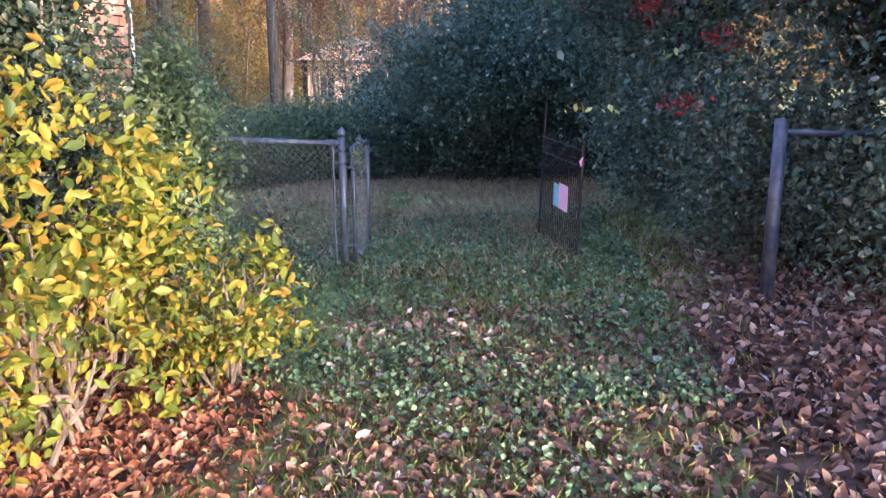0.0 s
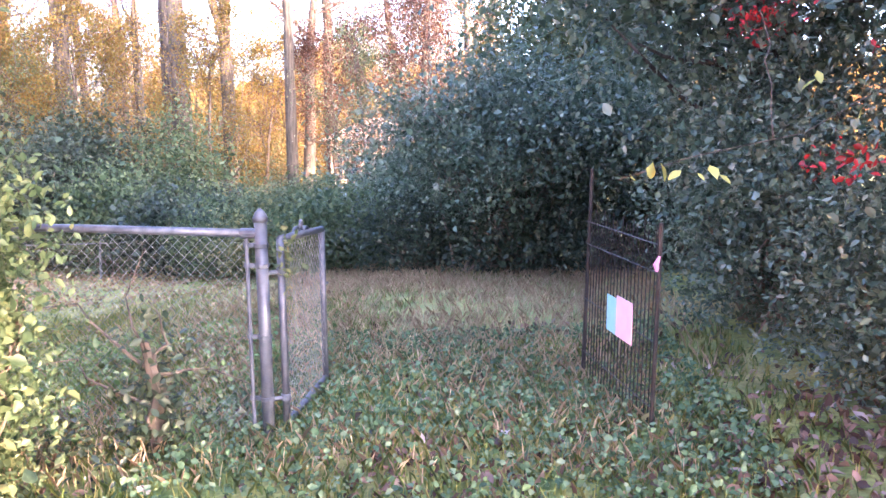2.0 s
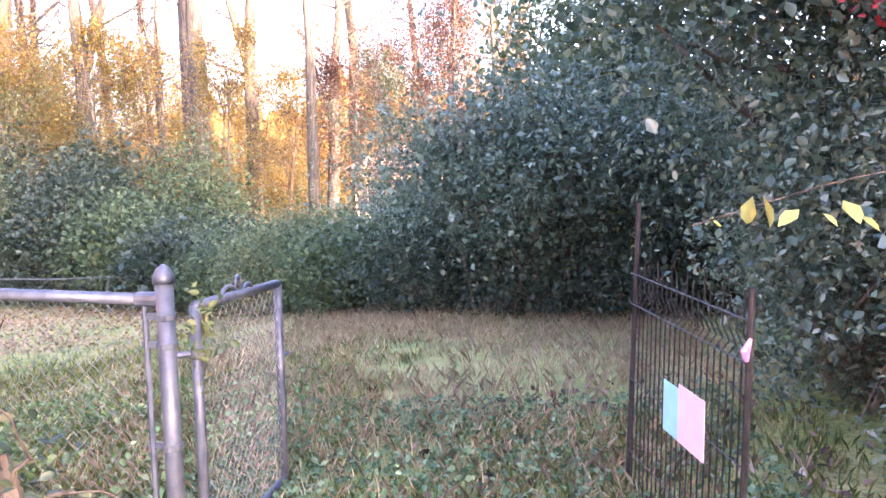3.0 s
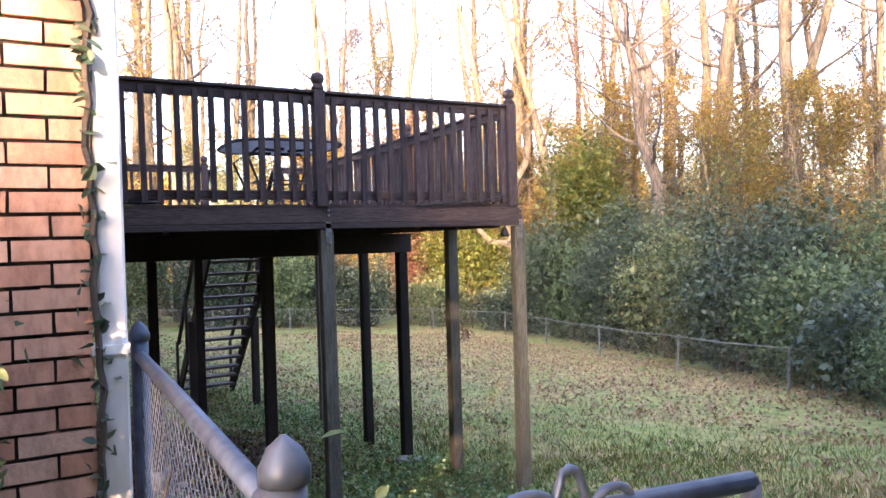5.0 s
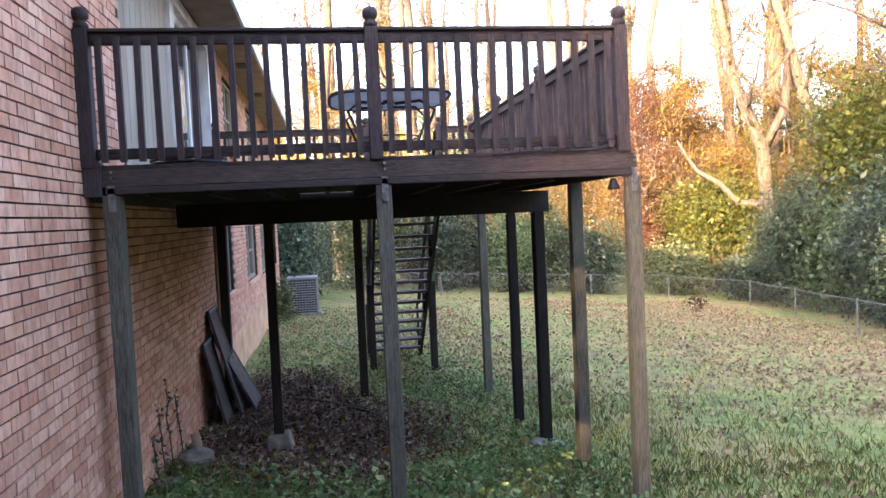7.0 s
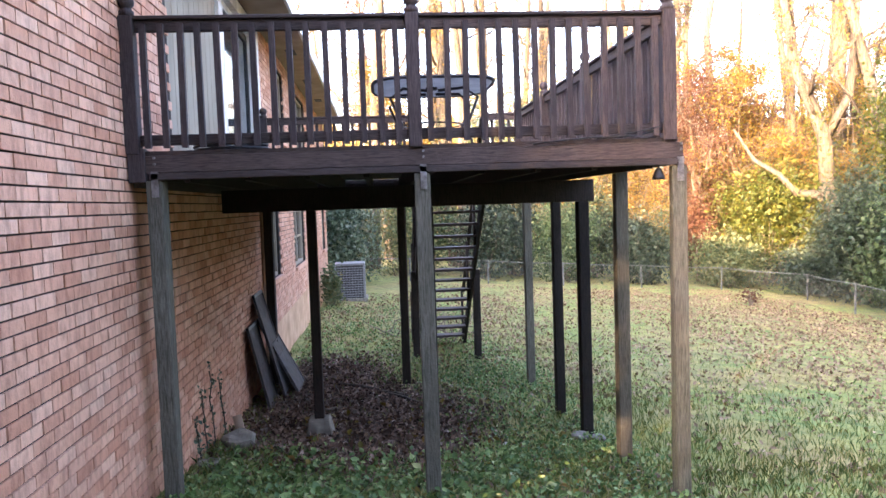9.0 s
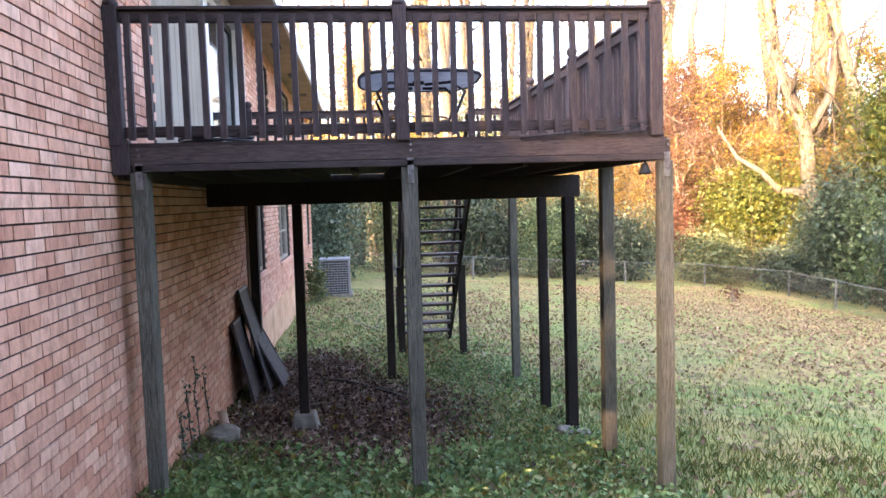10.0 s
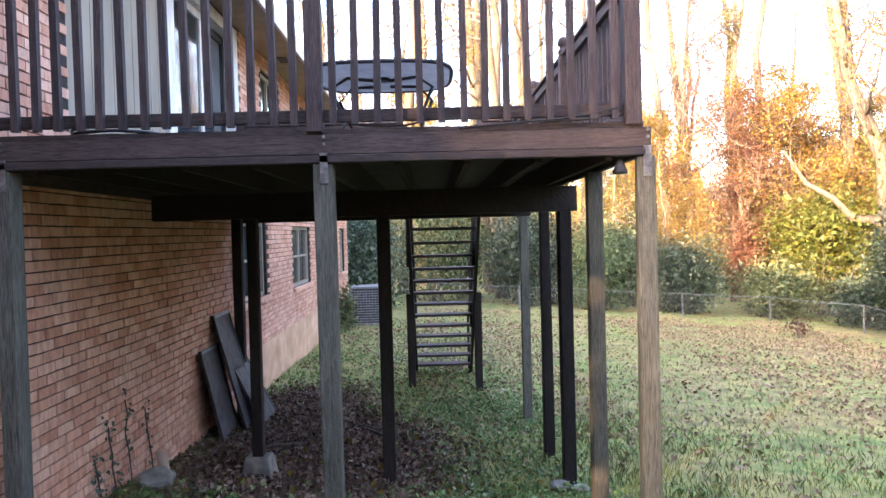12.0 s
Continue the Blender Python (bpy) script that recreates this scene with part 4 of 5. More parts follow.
evergreen("tree", "dark broadleaf evergreen tree overhanging the gateway", 2.5, 10.6, (2.0, 10.4, 3.5), (2.3, 1.9, 1.9), 30000, 0.05, 260, M_leaf_dark)
evergreen("tree", "dark broadleaf evergreen tree overhanging the gateway", 3.4, 8.2, (3.2, 7.6, 3.3), (1.7, 2.0, 1.6), 26000, 0.045, 230, M_leaf_dark)
evergreen("tree", "green tree with drooping branches over the fence", 3.9, 5.3, (3.4, 5.6, 3.4), (1.5, 1.5, 1.3), 18000, 0.045, 170, M_leaf_green)
evergreen("tree", "grey-green leafy tree behind the hollow thicket", 1.2, 16.2, (1.1, 15.9, 2.7), (2.2, 1.5, 1.9), 14000, 0.07, 190, M_leaf_mid)
red = thing("vine", "crimson autumn vine leaves hanging in the dark tree", "vine", (2.2, 7.2, 2.4))
cards("leaves", np.concatenate([np.array(q) + rng.normal(0, 1, (60, 3)) * (0.08, 0.10, 0.045) for q in ((1.28, 7.5, 2.16), (1.36, 7.55, 2.26), (1.36, 6.46, 1.5), (1.6, 6.5, 1.95))]), 0.034, M_leaf_red, red)
part("stem", Build().tube(twig_path((2.1, 7.1, 0.4), (2.0, 7.0, 2.7), 0.06), 0.005, 5), M_bark_dark, red)
part("stem", Build().tube(twig_path((1.24, 7.0, 1.6), (1.26, 7.3, 2.2), 0.02), 0.003, 5), M_bark_dark, red)
pale = thing("vine", "hanging pale yellow leaves on a thin twig", "vine", (0.72, 6.55, 1.5))
part("stem", Build().tube([(0.5, 6.5, 1.44), (0.8, 6.55, 1.53), (1.3, 6.8, 1.62), (1.9, 7.2, 1.9)], 0.002, 5), M_bark_dark, pale)
down = np.array([0, 0, -1.0])
for q in ((0.56, 6.52, 1.45), (0.63, 6.5, 1.475), (0.68, 6.53, 1.47), (0.72, 6.5, 1.46), (0.83, 6.55, 1.45), (0.88, 6.56, 1.47), (0.93, 6.58, 1.44), (1.3, 6.9, 1.85), (1.35, 6.92, 1.83), (1.4, 6.95, 1.86), (1.6, 7.0, 1.7), (1.75, 7.0, 1.62)):
    cards("leaf", np.array([q]), 0.07, M_leaf_pale, pale, aspect=0.45, axis=down)

shrub("hedge", "dark hollow evergreen thicket at the lawn's edge", (-0.4, 16.3, 0.5), (2.8, 1.0, 1.7), 9000, 0.09, M_leaf_dark, clumps=100, stems=30, far=True)
# belt of shrubs past the far fence
belt = [(-8.0, 20.4, 1.3), (-10.4, 21.7, 1.7), (-13.0, 22.3, 2.0), (-15.8, 23.0, 2.3), (-18.6, 23.6, 2.3), (-22.0, 24.4, 2.2), (-26.6, 24.6, 1.1), (-29.8, 22.6, 1.3), (-30.4, 19.2, 1.7), (-30.8, 16, 2.1), (-31.2, 12.8, 2.5), (-31.6, 9.4, 2.7), (-31.8, 5.8, 2.8), (-34, 10.6, 3.0), (-33.8, 14.4, 2.6), (-34.5, 7.0, 3.2), (-33.6, 18, 2.4), (-9.6, 24, 2.6), (-14.6, 26.5, 2.8), (-5.5, 21.5, 1.1), (-2.4, 20.6, 1.2)]
for i, (x, y, h) in enumerate(belt):
    z = float(zg(x, y))
    m_ = (M_leaf_deep, M_leaf_green, M_leaf_deep, M_leaf_mid)[i % 4]
    shrub("shrub", "rough evergreen shrub behind the back fence", (x, y, z + h * 0.8), (1.9, 1.5, h), 7000, 0.095, m_, clumps=130, stems=14, tight=0.15, far=True)
for x, y, rx, rz in ((-20.4, 25.3, 2.6, 2.9), (-23.6, 24.4, 1.9, 2.6), (-16.6, 24.8, 2.4, 2.9), (-12.6, 24.0, 2.2, 2.6)):
    shrub("shrub", "dark green laurel heap by the back fence", (x, y, float(zg(x, y)) + rz * 0.8), (rx, 1.7, rz), 9000, 0.1, M_leaf_deep, clumps=130, stems=14, tight=0.15)
shrub("shrub", "sunlit ivy-clad yellow-green bush", (-23.6, 26.4, 2.6), (2.0, 1.7, 3.6), 9000, 0.13, M_leaf_ivy, clumps=110, stems=14, tight=0.17, far=True)
shrub("shrub", "sunlit golden undergrowth bank behind the fence", (-31.6, 25.4, 0.6), (3.2, 2.4, 2.2), 9000, 0.12, M_leaf_ivy, clumps=120, stems=20, tight=0.16, far=True)
shrub("shrub", "red-brown autumn bush behind the fence", (-32.6, 22.7, -0.2), (0.8, 0.9, 1.9), 1500, 0.12, M_leaf_orange, clumps=60, stems=24)
shrub("shrub", "dark conifer-like shrub by the end of the house", (-27.5, 6.5, 0.4), (1.6, 1.8, 2.4), 9000, 0.1, M_leaf_dark, clumps=130, stems=8)
shrub("shrub", "small bare red-brown twiggy bush on the lawn", (-22.5, 19.8, -1.75), (0.35, 0.35, 0.3), 120, 0.07, M_leaf_orange, clumps=20, stems=24)
shrub("shrub", "leafy shrub beside the condenser", (-20.4, 7.05, -0.7), (0.4, 0.3, 0.6), 900, 0.07, M_leaf_mid, clumps=40, stems=8)


# tall woods: trunks with limbs, boughs and fine twigs
def arch(a, aim, length, rise, n=5):
    """A bough that leaves sideways and turns upwards."""
    a, aim = np.array(a, float), np.array(aim, float)
    pts = []
    for t in np.linspace(0, 1, n):
        p = a + aim * length * t + np.array([0, 0, rise * length * t * t])
        pts.append(tuple(p + rng.normal(size=3) * 0.035 * length * t))
    return pts


def woodland(label, x, y, h, r, leaf=None, leaves=0, size=0.1, bark=None, line=None, lean=0.0, leaders=1, first=0.3, limbs=12, reach=3.6, ivy=0, ivy_to=8.0):
    """A tall tree: one or more leaders, arching limbs, boughs, twigs and thin leaf sprays."""
    base = float(zg(x, y))
    bark = bark or M_bark_pale
    t = thing("tree", label, "tree", (x, y, base))
    a = rng.uniform(0, 6.28)
    if line is None:
        line = twig_path((x, y, base - 0.2), (x + lean * h * math.cos(a), y + lean * h * math.sin(a), base + h), 0.010 * h, 9)
    stems = [(line, r)]
    b = Build().tube(line, [r * 1.3] + list(np.linspace(r, r * 0.2, len(line) - 1)), 10, caps=False)
    for k in range(leaders - 1):
        i = 3 + k
        w = a + 2.0 + 2.3 * k
        tip = np.array(line[-1]) + np.array([math.cos(w), math.sin(w), -0.06]) * h * 0.17
        fork = twig_path(line[i], tip, 0.012 * h, 7)
        b.tube(fork, list(np.linspace(r * 0.62, r * 0.12, 7)), 8, caps=False)
        stems.append((fork, r * 0.62))
    part("trunk", b, bark, t, smooth=True)
    b, tips = Build(), []
    for line_, rad in stems:
        pts = np.array(line_)
        for i in range(limbs // len(stems)):
            k = first + (0.97 - first) * (i + rng.uniform(0, 0.9)) / (limbs // len(stems))
            p = np.array([np.interp(k * (len(pts) - 1), range(len(pts)), pts[:, c]) for c in range(3)])
            w = rng.uniform(0, 6.28)
            ln = reach * rng.uniform(0.5, 1.15) * (1.2 - 0.65 * k)
            bough = arch(p, (math.cos(w), math.sin(w), 0.25), ln, rng.uniform(0.2, 0.8), 6)
            b.tube(bough, list(np.linspace(rad * 0.34 * (1.25 - k), 0.02, 6)), 5, caps=False)
            for _ in range(4):
                q = np.array(bough[int(rng.integers(2, 6))])
                d = rng.normal(size=3) + np.array([math.cos(w), math.sin(w), 0.5])
                d /= np.linalg.norm(d)
                sub = arch(q, d, ln * rng.uniform(0.25, 0.5), 0.3, 4)
                b.tube(sub, list(np.linspace(0.028, 0.012, 4)), 4, caps=False)
                for _ in range(4):
                    q2 = np.array(sub[int(rng.integers(1, 4))])
                    e = q2 + (rng.normal(size=3) + d * 0.8 + np.array([0, 0, 0.2])) * ln * 0.13
                    b.tube([tuple(q2), tuple((q2 + e) / 2 + rng.normal(0, 0.05, 3)), tuple(e)], [0.014, 0.011, 0.007], 3, caps=False)
                    tips.append(e)
    tagged(part("branching", b, bark, t), kind="stuff")
    if leaves:
        tips = np.array(tips)
        heavy = rng.uniform(0, 1, len(tips)) ** 2
        w = rng.choice(len(tips), leaves, p=heavy / heavy.sum())
        cards("crown", tips[w] + rng.normal(size=(leaves, 3)) * 0.28, size, leaf, t, simple=True)
    if ivy:
        pts = np.array(line)
        z = rng.uniform(base, base + ivy_to, ivy)
        ring = rng.uniform(0, 6.28, ivy)
        o = r * 1.1 + np.abs(rng.normal(0, 0.16, ivy))
        q = np.stack([np.interp(z, pts[:, 2], pts[:, 0]) + np.cos(ring) * o, np.interp(z, pts[:, 2], pts[:, 1]) + np.sin(ring) * o, z], 1)
        cards("ivy", q, 0.13, M_leaf_ivy, t, simple=True)
    return t


PALE = "tall pale-barked tree with thin golden leaves"
kinds = [
    woodland(PALE, -34.9, 28.4, 23, 0.33, M_leaf_gold, 6080, 0.1, leaders=2, limbs=16),
    woodland("tall bare-limbed tree with a few yellow leaves", -33.7, 30.9, 25, 0.28, M_leaf_gold, 2560, 0.1, lean=0.04, limbs=16, reach=4.2),
    woodland("slender woodland tree with orange-brown leaves", -40, 22, 17, 0.16, M_leaf_orange, 6720, 0.1, lean=0.06, limbs=14, reach=3.2, bark=M_bark),
    woodland("straight dark-trunked pine with sparse needles", -37.2, 25.4, 25, 0.27, M_leaf_mid, 6720, 0.1, bark=M_bark_dark, first=0.5, limbs=16, reach=3.0),
    woodland("young understorey tree with golden leaves", -36, 17.5, 9.5, 0.09, M_leaf_gold, 11000, 0.1, lean=0.08, first=0.15, limbs=14, reach=2.6, bark=M_bark),
    woodland("low arching tree with salmon-orange leaves", -7.2, 33, 8.5, 0.12, M_leaf_orange, 12800, 0.09, lean=0.05, first=0.3, limbs=16, reach=3.6, bark=M_bark),
    woodland("young understorey tree with olive green leaves", -38.5, 14, 8.5, 0.09, M_leaf_mid, 8320, 0.1, lean=0.06, first=0.12, limbs=14, reach=2.6, bark=M_bark),
]
woodland("big straight pale trunk catching the sun", -12.0, 29.3, 24, 0.36, M_leaf_gold, 4160, 0.11, first=0.4, limbs=14)
woodland("big dark trunk standing beside a pale one", -13.0, 30.3, 24, 0.28, M_leaf_gold, 3200, 0.11, bark=M_bark_dark, first=0.4, limbs=14)
woodland("pale trunk beside the neighbour's house", -8.4, 30.5, 22, 0.22, M_leaf_gold, 3200, 0.11, first=0.4, limbs=12)
woodland("pale trunk leaning behind the ivy-clad bush", -28.0, 28.7, 20, 0.3, M_leaf_gold, 2400, 0.11, line=[(-28.2, 29.0, -3.0), (-28.1, 28.8, 1), (-28.4, 28.2, 4.5), (-28.8, 27.5, 8), (-29.4, 26.6, 12), (-29.8, 26.0, 17)], limbs=12)
woodland("straight pale sunlit trunk with spreading limbs", -32.8, 29.5, 24, 0.36, M_leaf_gold, 3520, 0.11, leaders=2, limbs=16)
woodland("tall pale trunk behind the dark gnarled tree", -25.5, 32.9, 24, 0.38, M_leaf_gold, 2880, 0.11, limbs=14)
woodland("reddish brown tall trunk with bare limbs", -23.4, 33.1, 24, 0.3, M_leaf_gold, 2560, 0.11, bark=M_bark, limbs=14)
woodland("straight tree with its trunk wrapped in bright ivy", -39.2, 24.9, 22, 0.22, M_leaf_gold, 2560, 0.11, bark=M_bark_dark, limbs=12, ivy=1800, ivy_to=15)
woodland("straight tree with its trunk wrapped in bright ivy", -43.5, 27.0, 22, 0.26, M_leaf_gold, 2560, 0.11, limbs=12, ivy=1600, ivy_to=13)
woodland("gnarled dark bare tree leaning over the fence", -20.9, 27.8, 13, 0.3, M_leaf_gold, 480, 0.11, bark=M_bark_dark, line=[(-21.2, 27.9, -2.8), (-21.0, 27.7, 1.0), (-20.7, 27.5, 3.4), (-21.3, 27.2, 5.2), (-21.0, 27.4, 7.2), (-21.8, 26.6, 9.5), (-22.4, 26.4, 12)], leaders=3, first=0.35, limbs=21, reach=5.0)

# big forked tree catching the light past the fence corner
fz = float(zg(-30.0, 27.3))
fork = woodland("large forked sunlit tree wrapped in bright ivy", -30.0, 27.3, 18, 0.36, M_leaf_gold, 2400, 0.11, line=[(-30.0, 27.3, fz - 0.3), (-30.0, 27.2, fz + 3), (-30.05, 27.0, fz + 6.4), (-30.2, 25.8, fz + 9.4), (-30.3, 25.3, fz + 12.5), (-30.6, 24.4, fz + 17)], first=0.45, limbs=12, reach=4.2, ivy=1500, ivy_to=8.0)
b = Build()
b.tube([(-30.0, 27.25, fz + 3.4), (-29.9, 26.6, fz + 4.0), (-29.8, 25.6, fz + 4.1), (-29.9, 24.9, fz + 4.9), (-30.0, 23.9, fz + 5.5), (-30.1, 23.1, fz + 6.8)], [0.2, 0.18, 0.15, 0.12, 0.09, 0.04], 8, caps=False)
b.tube([(-30.0, 27.0, fz + 6.2), (-29.8, 27.9, fz + 8.0), (-29.9, 28.3, fz + 11), (-30.2, 28.8, fz + 15)], [0.22, 0.19, 0.14, 0.05], 8, caps=False)
part("limb", b, M_bark_pale, fork, smooth=True)

spots = [(-36, 8, 1), (-35.5, 12.5, 0), (-37, 21, 1), (-45, 24, 3), (-44, 9, 2), (-47, 15, 0), (-39, 35, 1), (-30, 34, 0), (-27, 37, 1), (-19, 34, 3), (-17, 30, 0), (-15.6, 33, 1), (-9.5, 36, 1), (-4.5, 37, 1), (-1.5, 33, 2), (2, 36, 3), (-36, 38, 0), (-48, 32, 1), (-52, 20, 0), (-52, 8, 1), (-46, 3, 0), (-38, 3, 1), (-39, -3, 1), (-28, 42, 2), (-21, 42, 1), (-15, 41, 0), (-10, 43, 1), (-3, 44, 0), (3, 43, 1), (-18.2, 29.0, 6), (-33, 34.5, 5), (-37, 26.6, 5), (-35.2, 20.4, 4), (-35.6, 15.2, 6), (-36.8, 9.4, 4), (-16.2, 28.6, 4), (-10.6, 28.0, 4), (-12, 37, 4), (-18.5, 38, 4), (-41, 40, 3), (-56, 28, 0), (-55, 14, 3), (-50, 40, 1), (-30, 46, 0), (-25.4, 29.6, 4), (-5.2, 29.5, 6), (-2.6, 27.0, 5), (-34.2, 26.2, 4), (-36.5, 30.5, 4), (-31.5, 32, 4), (-38.5, 20, 4), (-28, 33, 4), (-22.5, 30.5, 4), (-20, 32, 4), (-17.6, 27.6, 4), (-14.2, 27.4, 4), (-36, 24.2, 5)]
for a in np.linspace(-14, 100, 44):
    if 8 < a < 16:
        continue
    q = rng.uniform(38, 62)
    spots.append((-math.sin(radians(a)) * q - 2, math.cos(radians(a)) * q * 0.85 + 6, int(rng.choice([0, 1, 1, 2, 3, 4, 5, 6, 4]))))
for x, y, k in spots:
    s, w = rng.uniform(0.8, 1.2), rng.uniform(0.75, 1.25)
    lean = Matrix.Rotation(rng.normal(0, 0.05), 4, "X") @ Matrix.Rotation(rng.normal(0, 0.05), 4, "Y")
    m = Matrix.Translation((x, y, float(zg(x, y)))) @ lean @ Matrix.Rotation(rng.uniform(0, 6.28), 4, "Z") @ Matrix.Diagonal((s * w, s * w, s, 1))
    copy_thing(kinds[k], m)


# woods standing farther off
def far_leaves(name, label, material, size, count, n, near, far, low, high, gap=False, start=-25, end=118):
    pts = []
    for a in np.linspace(start, end, count):
        if gap and 9 < a < 17:
            continue
        ra, dist, h = radians(a), rng.uniform(near, far), rng.uniform(low, high)
        x, y = -math.sin(ra) * dist - 4, math.cos(ra) * dist + 6
        pts.append(ellipsoid(n, (x, y, float(zg(x, y)) + h), (3.4, 3.4, h * 1.05), 34, 0.15))
    return tagged(cards(name, np.concatenate(pts), size, material, simple=True), label, "woods", kind="stuff")


far_leaves("woods", "distant autumn woods of gold and brown leaves", M_leaf_gold, 0.24, 80, 1500, 56, 78, 4.0, 8.5)
far_leaves("woods", "tall golden wood behind the neighbour's house", M_leaf_gold, 0.22, 50, 2000, 46, 74, 5.0, 9.5, start=-20, end=48)
far_leaves("saplings", "distant orange-brown saplings under the tall trees", M_leaf_orange, 0.18, 46, 900, 44, 58, 1.8, 4.2, True)
far_leaves("undergrowth", "mixed green and brown woodland undergrowth", M_leaf_mid, 0.18, 74, 900, 38, 52, 0.8, 2.2)
far_leaves("evergreens", "dull green evergreen scrub among the trees", M_leaf_green, 0.2, 46, 900, 46, 62, 1.6, 3.6, True)

# hazy wooded skyline beyond everything
sky_v, sky_f = [], []
steps = 420
for k in range(steps + 1):
    ra = radians(-35 + 165 * k / steps)
    x, y = -math.sin(ra) * 88 - 4, math.cos(ra) * 88 + 6
    top = 8.5 + 2.0 * math.sin(ra * 9) + 1.6 * math.sin(ra * 31 + 1) + rng.normal(0, 1.1)
    sky_v += [(x, y, -8), (x, y, 2), (x, y, max(4, top))]
    if k:
        n = 3 * k
        sky_f += [(n - 3, n, n + 1, n - 2), (n - 2, n + 1, n + 2, n - 1)]
tagged(raw("backdrop", np.array(sky_v), np.array(sky_f), M_distance), "hazy golden skyline of distant autumn woods", "woods", kind="structure")

# trees added past the side fence and behind, mostly unseen, to block the sun
shade = [(6.1, 2.25, 2.2, 9), (7.5, 8.0, 2.8, 9.0), (6.5, 12.0, 2.8, 8.0), (9.9, 0.1, 2.8, 11), (11.5, 6.5, 3.2, 11), (14.2, -2.8, 3.0, 12.5), (16, 4.5, 3.4, 12.5), (12, 11.5, 3.2, 9.5), (19, -5.0, 3.2, 14), (7.0, 5.2, 2.4, 7.5), (12.3, -1.4, 2.8, 11), (9.4, 4.6, 2.4, 9), (13.5, 8.2, 3.0, 10), (9.2, 12.6, 2.6, 8), (20, 1.2, 3.4, 13), (16, 11, 3.2, 9)]
for x, y, r, h in shade:
    z = float(zg(x, y))
    evergreen("tree", "dense dark evergreen tree added beyond the side fence to block the sun", x, y, (x, y, z + h * 0.62), (r, r, h * 0.6), 7500, 0.28, 190, M_leaf_dark, 0.2)

# ---- neighbour's house beyond the trees ----
nb = thing("neighbour_house", "distant tan house with a low tan roof between trees", "house", (-8, 38, -1.5))
part("wall", Build().box(-8.9, -5.1, 38, 44, -2.4, 1.5), M_soffit, nb)
b = Build()
b.v = [(-9.3, 37.4, 1.4), (-4.7, 37.4, 1.4), (-4.7, 44.6, 1.4), (-9.3, 44.6, 1.4), (-7.9, 41, 2.5), (-6.1, 41, 2.5)]
b.f = [(0, 1, 5, 4), (1, 2, 5), (2, 3, 4, 5), (3, 0, 4), (3, 2, 1, 0)]
part("roof", b, M_soffit, nb)
for x in (-8.1, -6.2):
    w = part("window", Build().box(x - 0.6, x + 0.6, 37.93, 37.995, -0.5, 0.8), M_siding, nb)
    for a in (-0.5, -0.14, 0.22):
        part("pane", Build().box(x + a, x + a + 0.28, 37.9, 37.925, -0.4, 0.7), M_glass, w)

# ---- things on the deck ----
table = thing("patio_table", "patio table with smoked glass top and bent black tube legs", "table", (-7.6, 8.9, DZ))
TX, TY, TA, TB, TZ = -7.6, 8.92, 0.6, 0.56, 2.53
ring = []
for k in range(40):
    w = 2 * math.pi * k / 40
    cx, sy = math.cos(w), math.sin(w)
    ring.append((TX + TA * math.copysign(abs(cx) ** 0.55, cx), TY + TB * math.copysign(abs(sy) ** 0.55, sy), TZ))
b = Build()
b.v = [(TX + (x - TX) * 0.985, TY + (y - TY) * 0.985, z + dz) for dz in (-0.004, 0.004) for x, y, z in ring]
b.f = [tuple(reversed(range(40))), tuple(range(40, 80))] + [(k, (k + 1) % 40, 40 + (k + 1) % 40, 40 + k) for k in range(40)]
part("tabletop", b, M_tabletop, table, "smoked glass top")
part("rim", Build().tube(ring + ring[:1], 0.017, 6, caps=False), M_black, table, "black metal rim")
for sx in (-1, 1):
    for sy in (-1, 1):
        pts = [(TX + sx * 0.12, TY + sy * 0.05, TZ - 0.05), (TX + sx * 0.2, TY + sy * 0.28, TZ - 0.04), (TX + sx * 0.3, TY + sy * 0.4, TZ - 0.14), (TX + sx * 0.28, TY + sy * 0.3, TZ - 0.38), (TX + sx * 0.36, TY + sy * 0.34, DZ + 0.06), (TX + sx * 0.44, TY + sy * 0.42, DZ + 0.012)]
        part("leg", Build().tube(pts, 0.014, 8), M_black, table, smooth=True)
part("brace", Build().tube([(TX + 0.28 * math.cos(a), TY + 0.28 * math.sin(a), TZ - 0.36) for a in np.linspace(0, 6.2832, 25)], 0.009, 6, caps=False), M_black, table)
part("umbrella_collar", Build().lathe((TX, TY, TZ - 0.03), [(0.05, 0), (0.055, 0.01), (0.055, 0.045), (0.03, 0.05)], 12), M_black, table)

hose = thing("garden_hose", "black garden hose heaped on the deck boards", "hose", (-6.1, 7.3, DZ))
pts = [(-6.15 + (0.2 + 0.015 * math.sin(5 * a)) * math.cos(a), 7.3 + (0.26 + 0.02 * math.cos(3 * a)) * math.sin(a), DZ + 0.012 + 0.0045 * a) for a in np.linspace(0, 18.5, 90)]
part("coil", Build().tube(pts, 0.011, 6), M_black, hose, smooth=True)
cable = thing("cable", "loose black cable lying along the deck edge", "cable", (-5.6, 9.9, DZ))
part("run", Build().tube([(-5.58, 9.45, DZ - 0.02), (-5.57, 9.75, DZ + 0.005), (-5.575, 10.0, DZ + 0.02), (-5.57, 10.2, DZ + 0.045), (-5.565, 10.34, DZ + 0.075), (-5.57, 10.36, DZ + 0.06), (-5.575, 10.2, DZ + 0.02), (-5.58, 9.9, DZ + 0.0)], 0.007, 6), M_black, cable, smooth=True)
bell = thing("bell", "small dark bell-shaped lamp under the deck corner", "lamp", (-5.63, 10.37, 1.56))
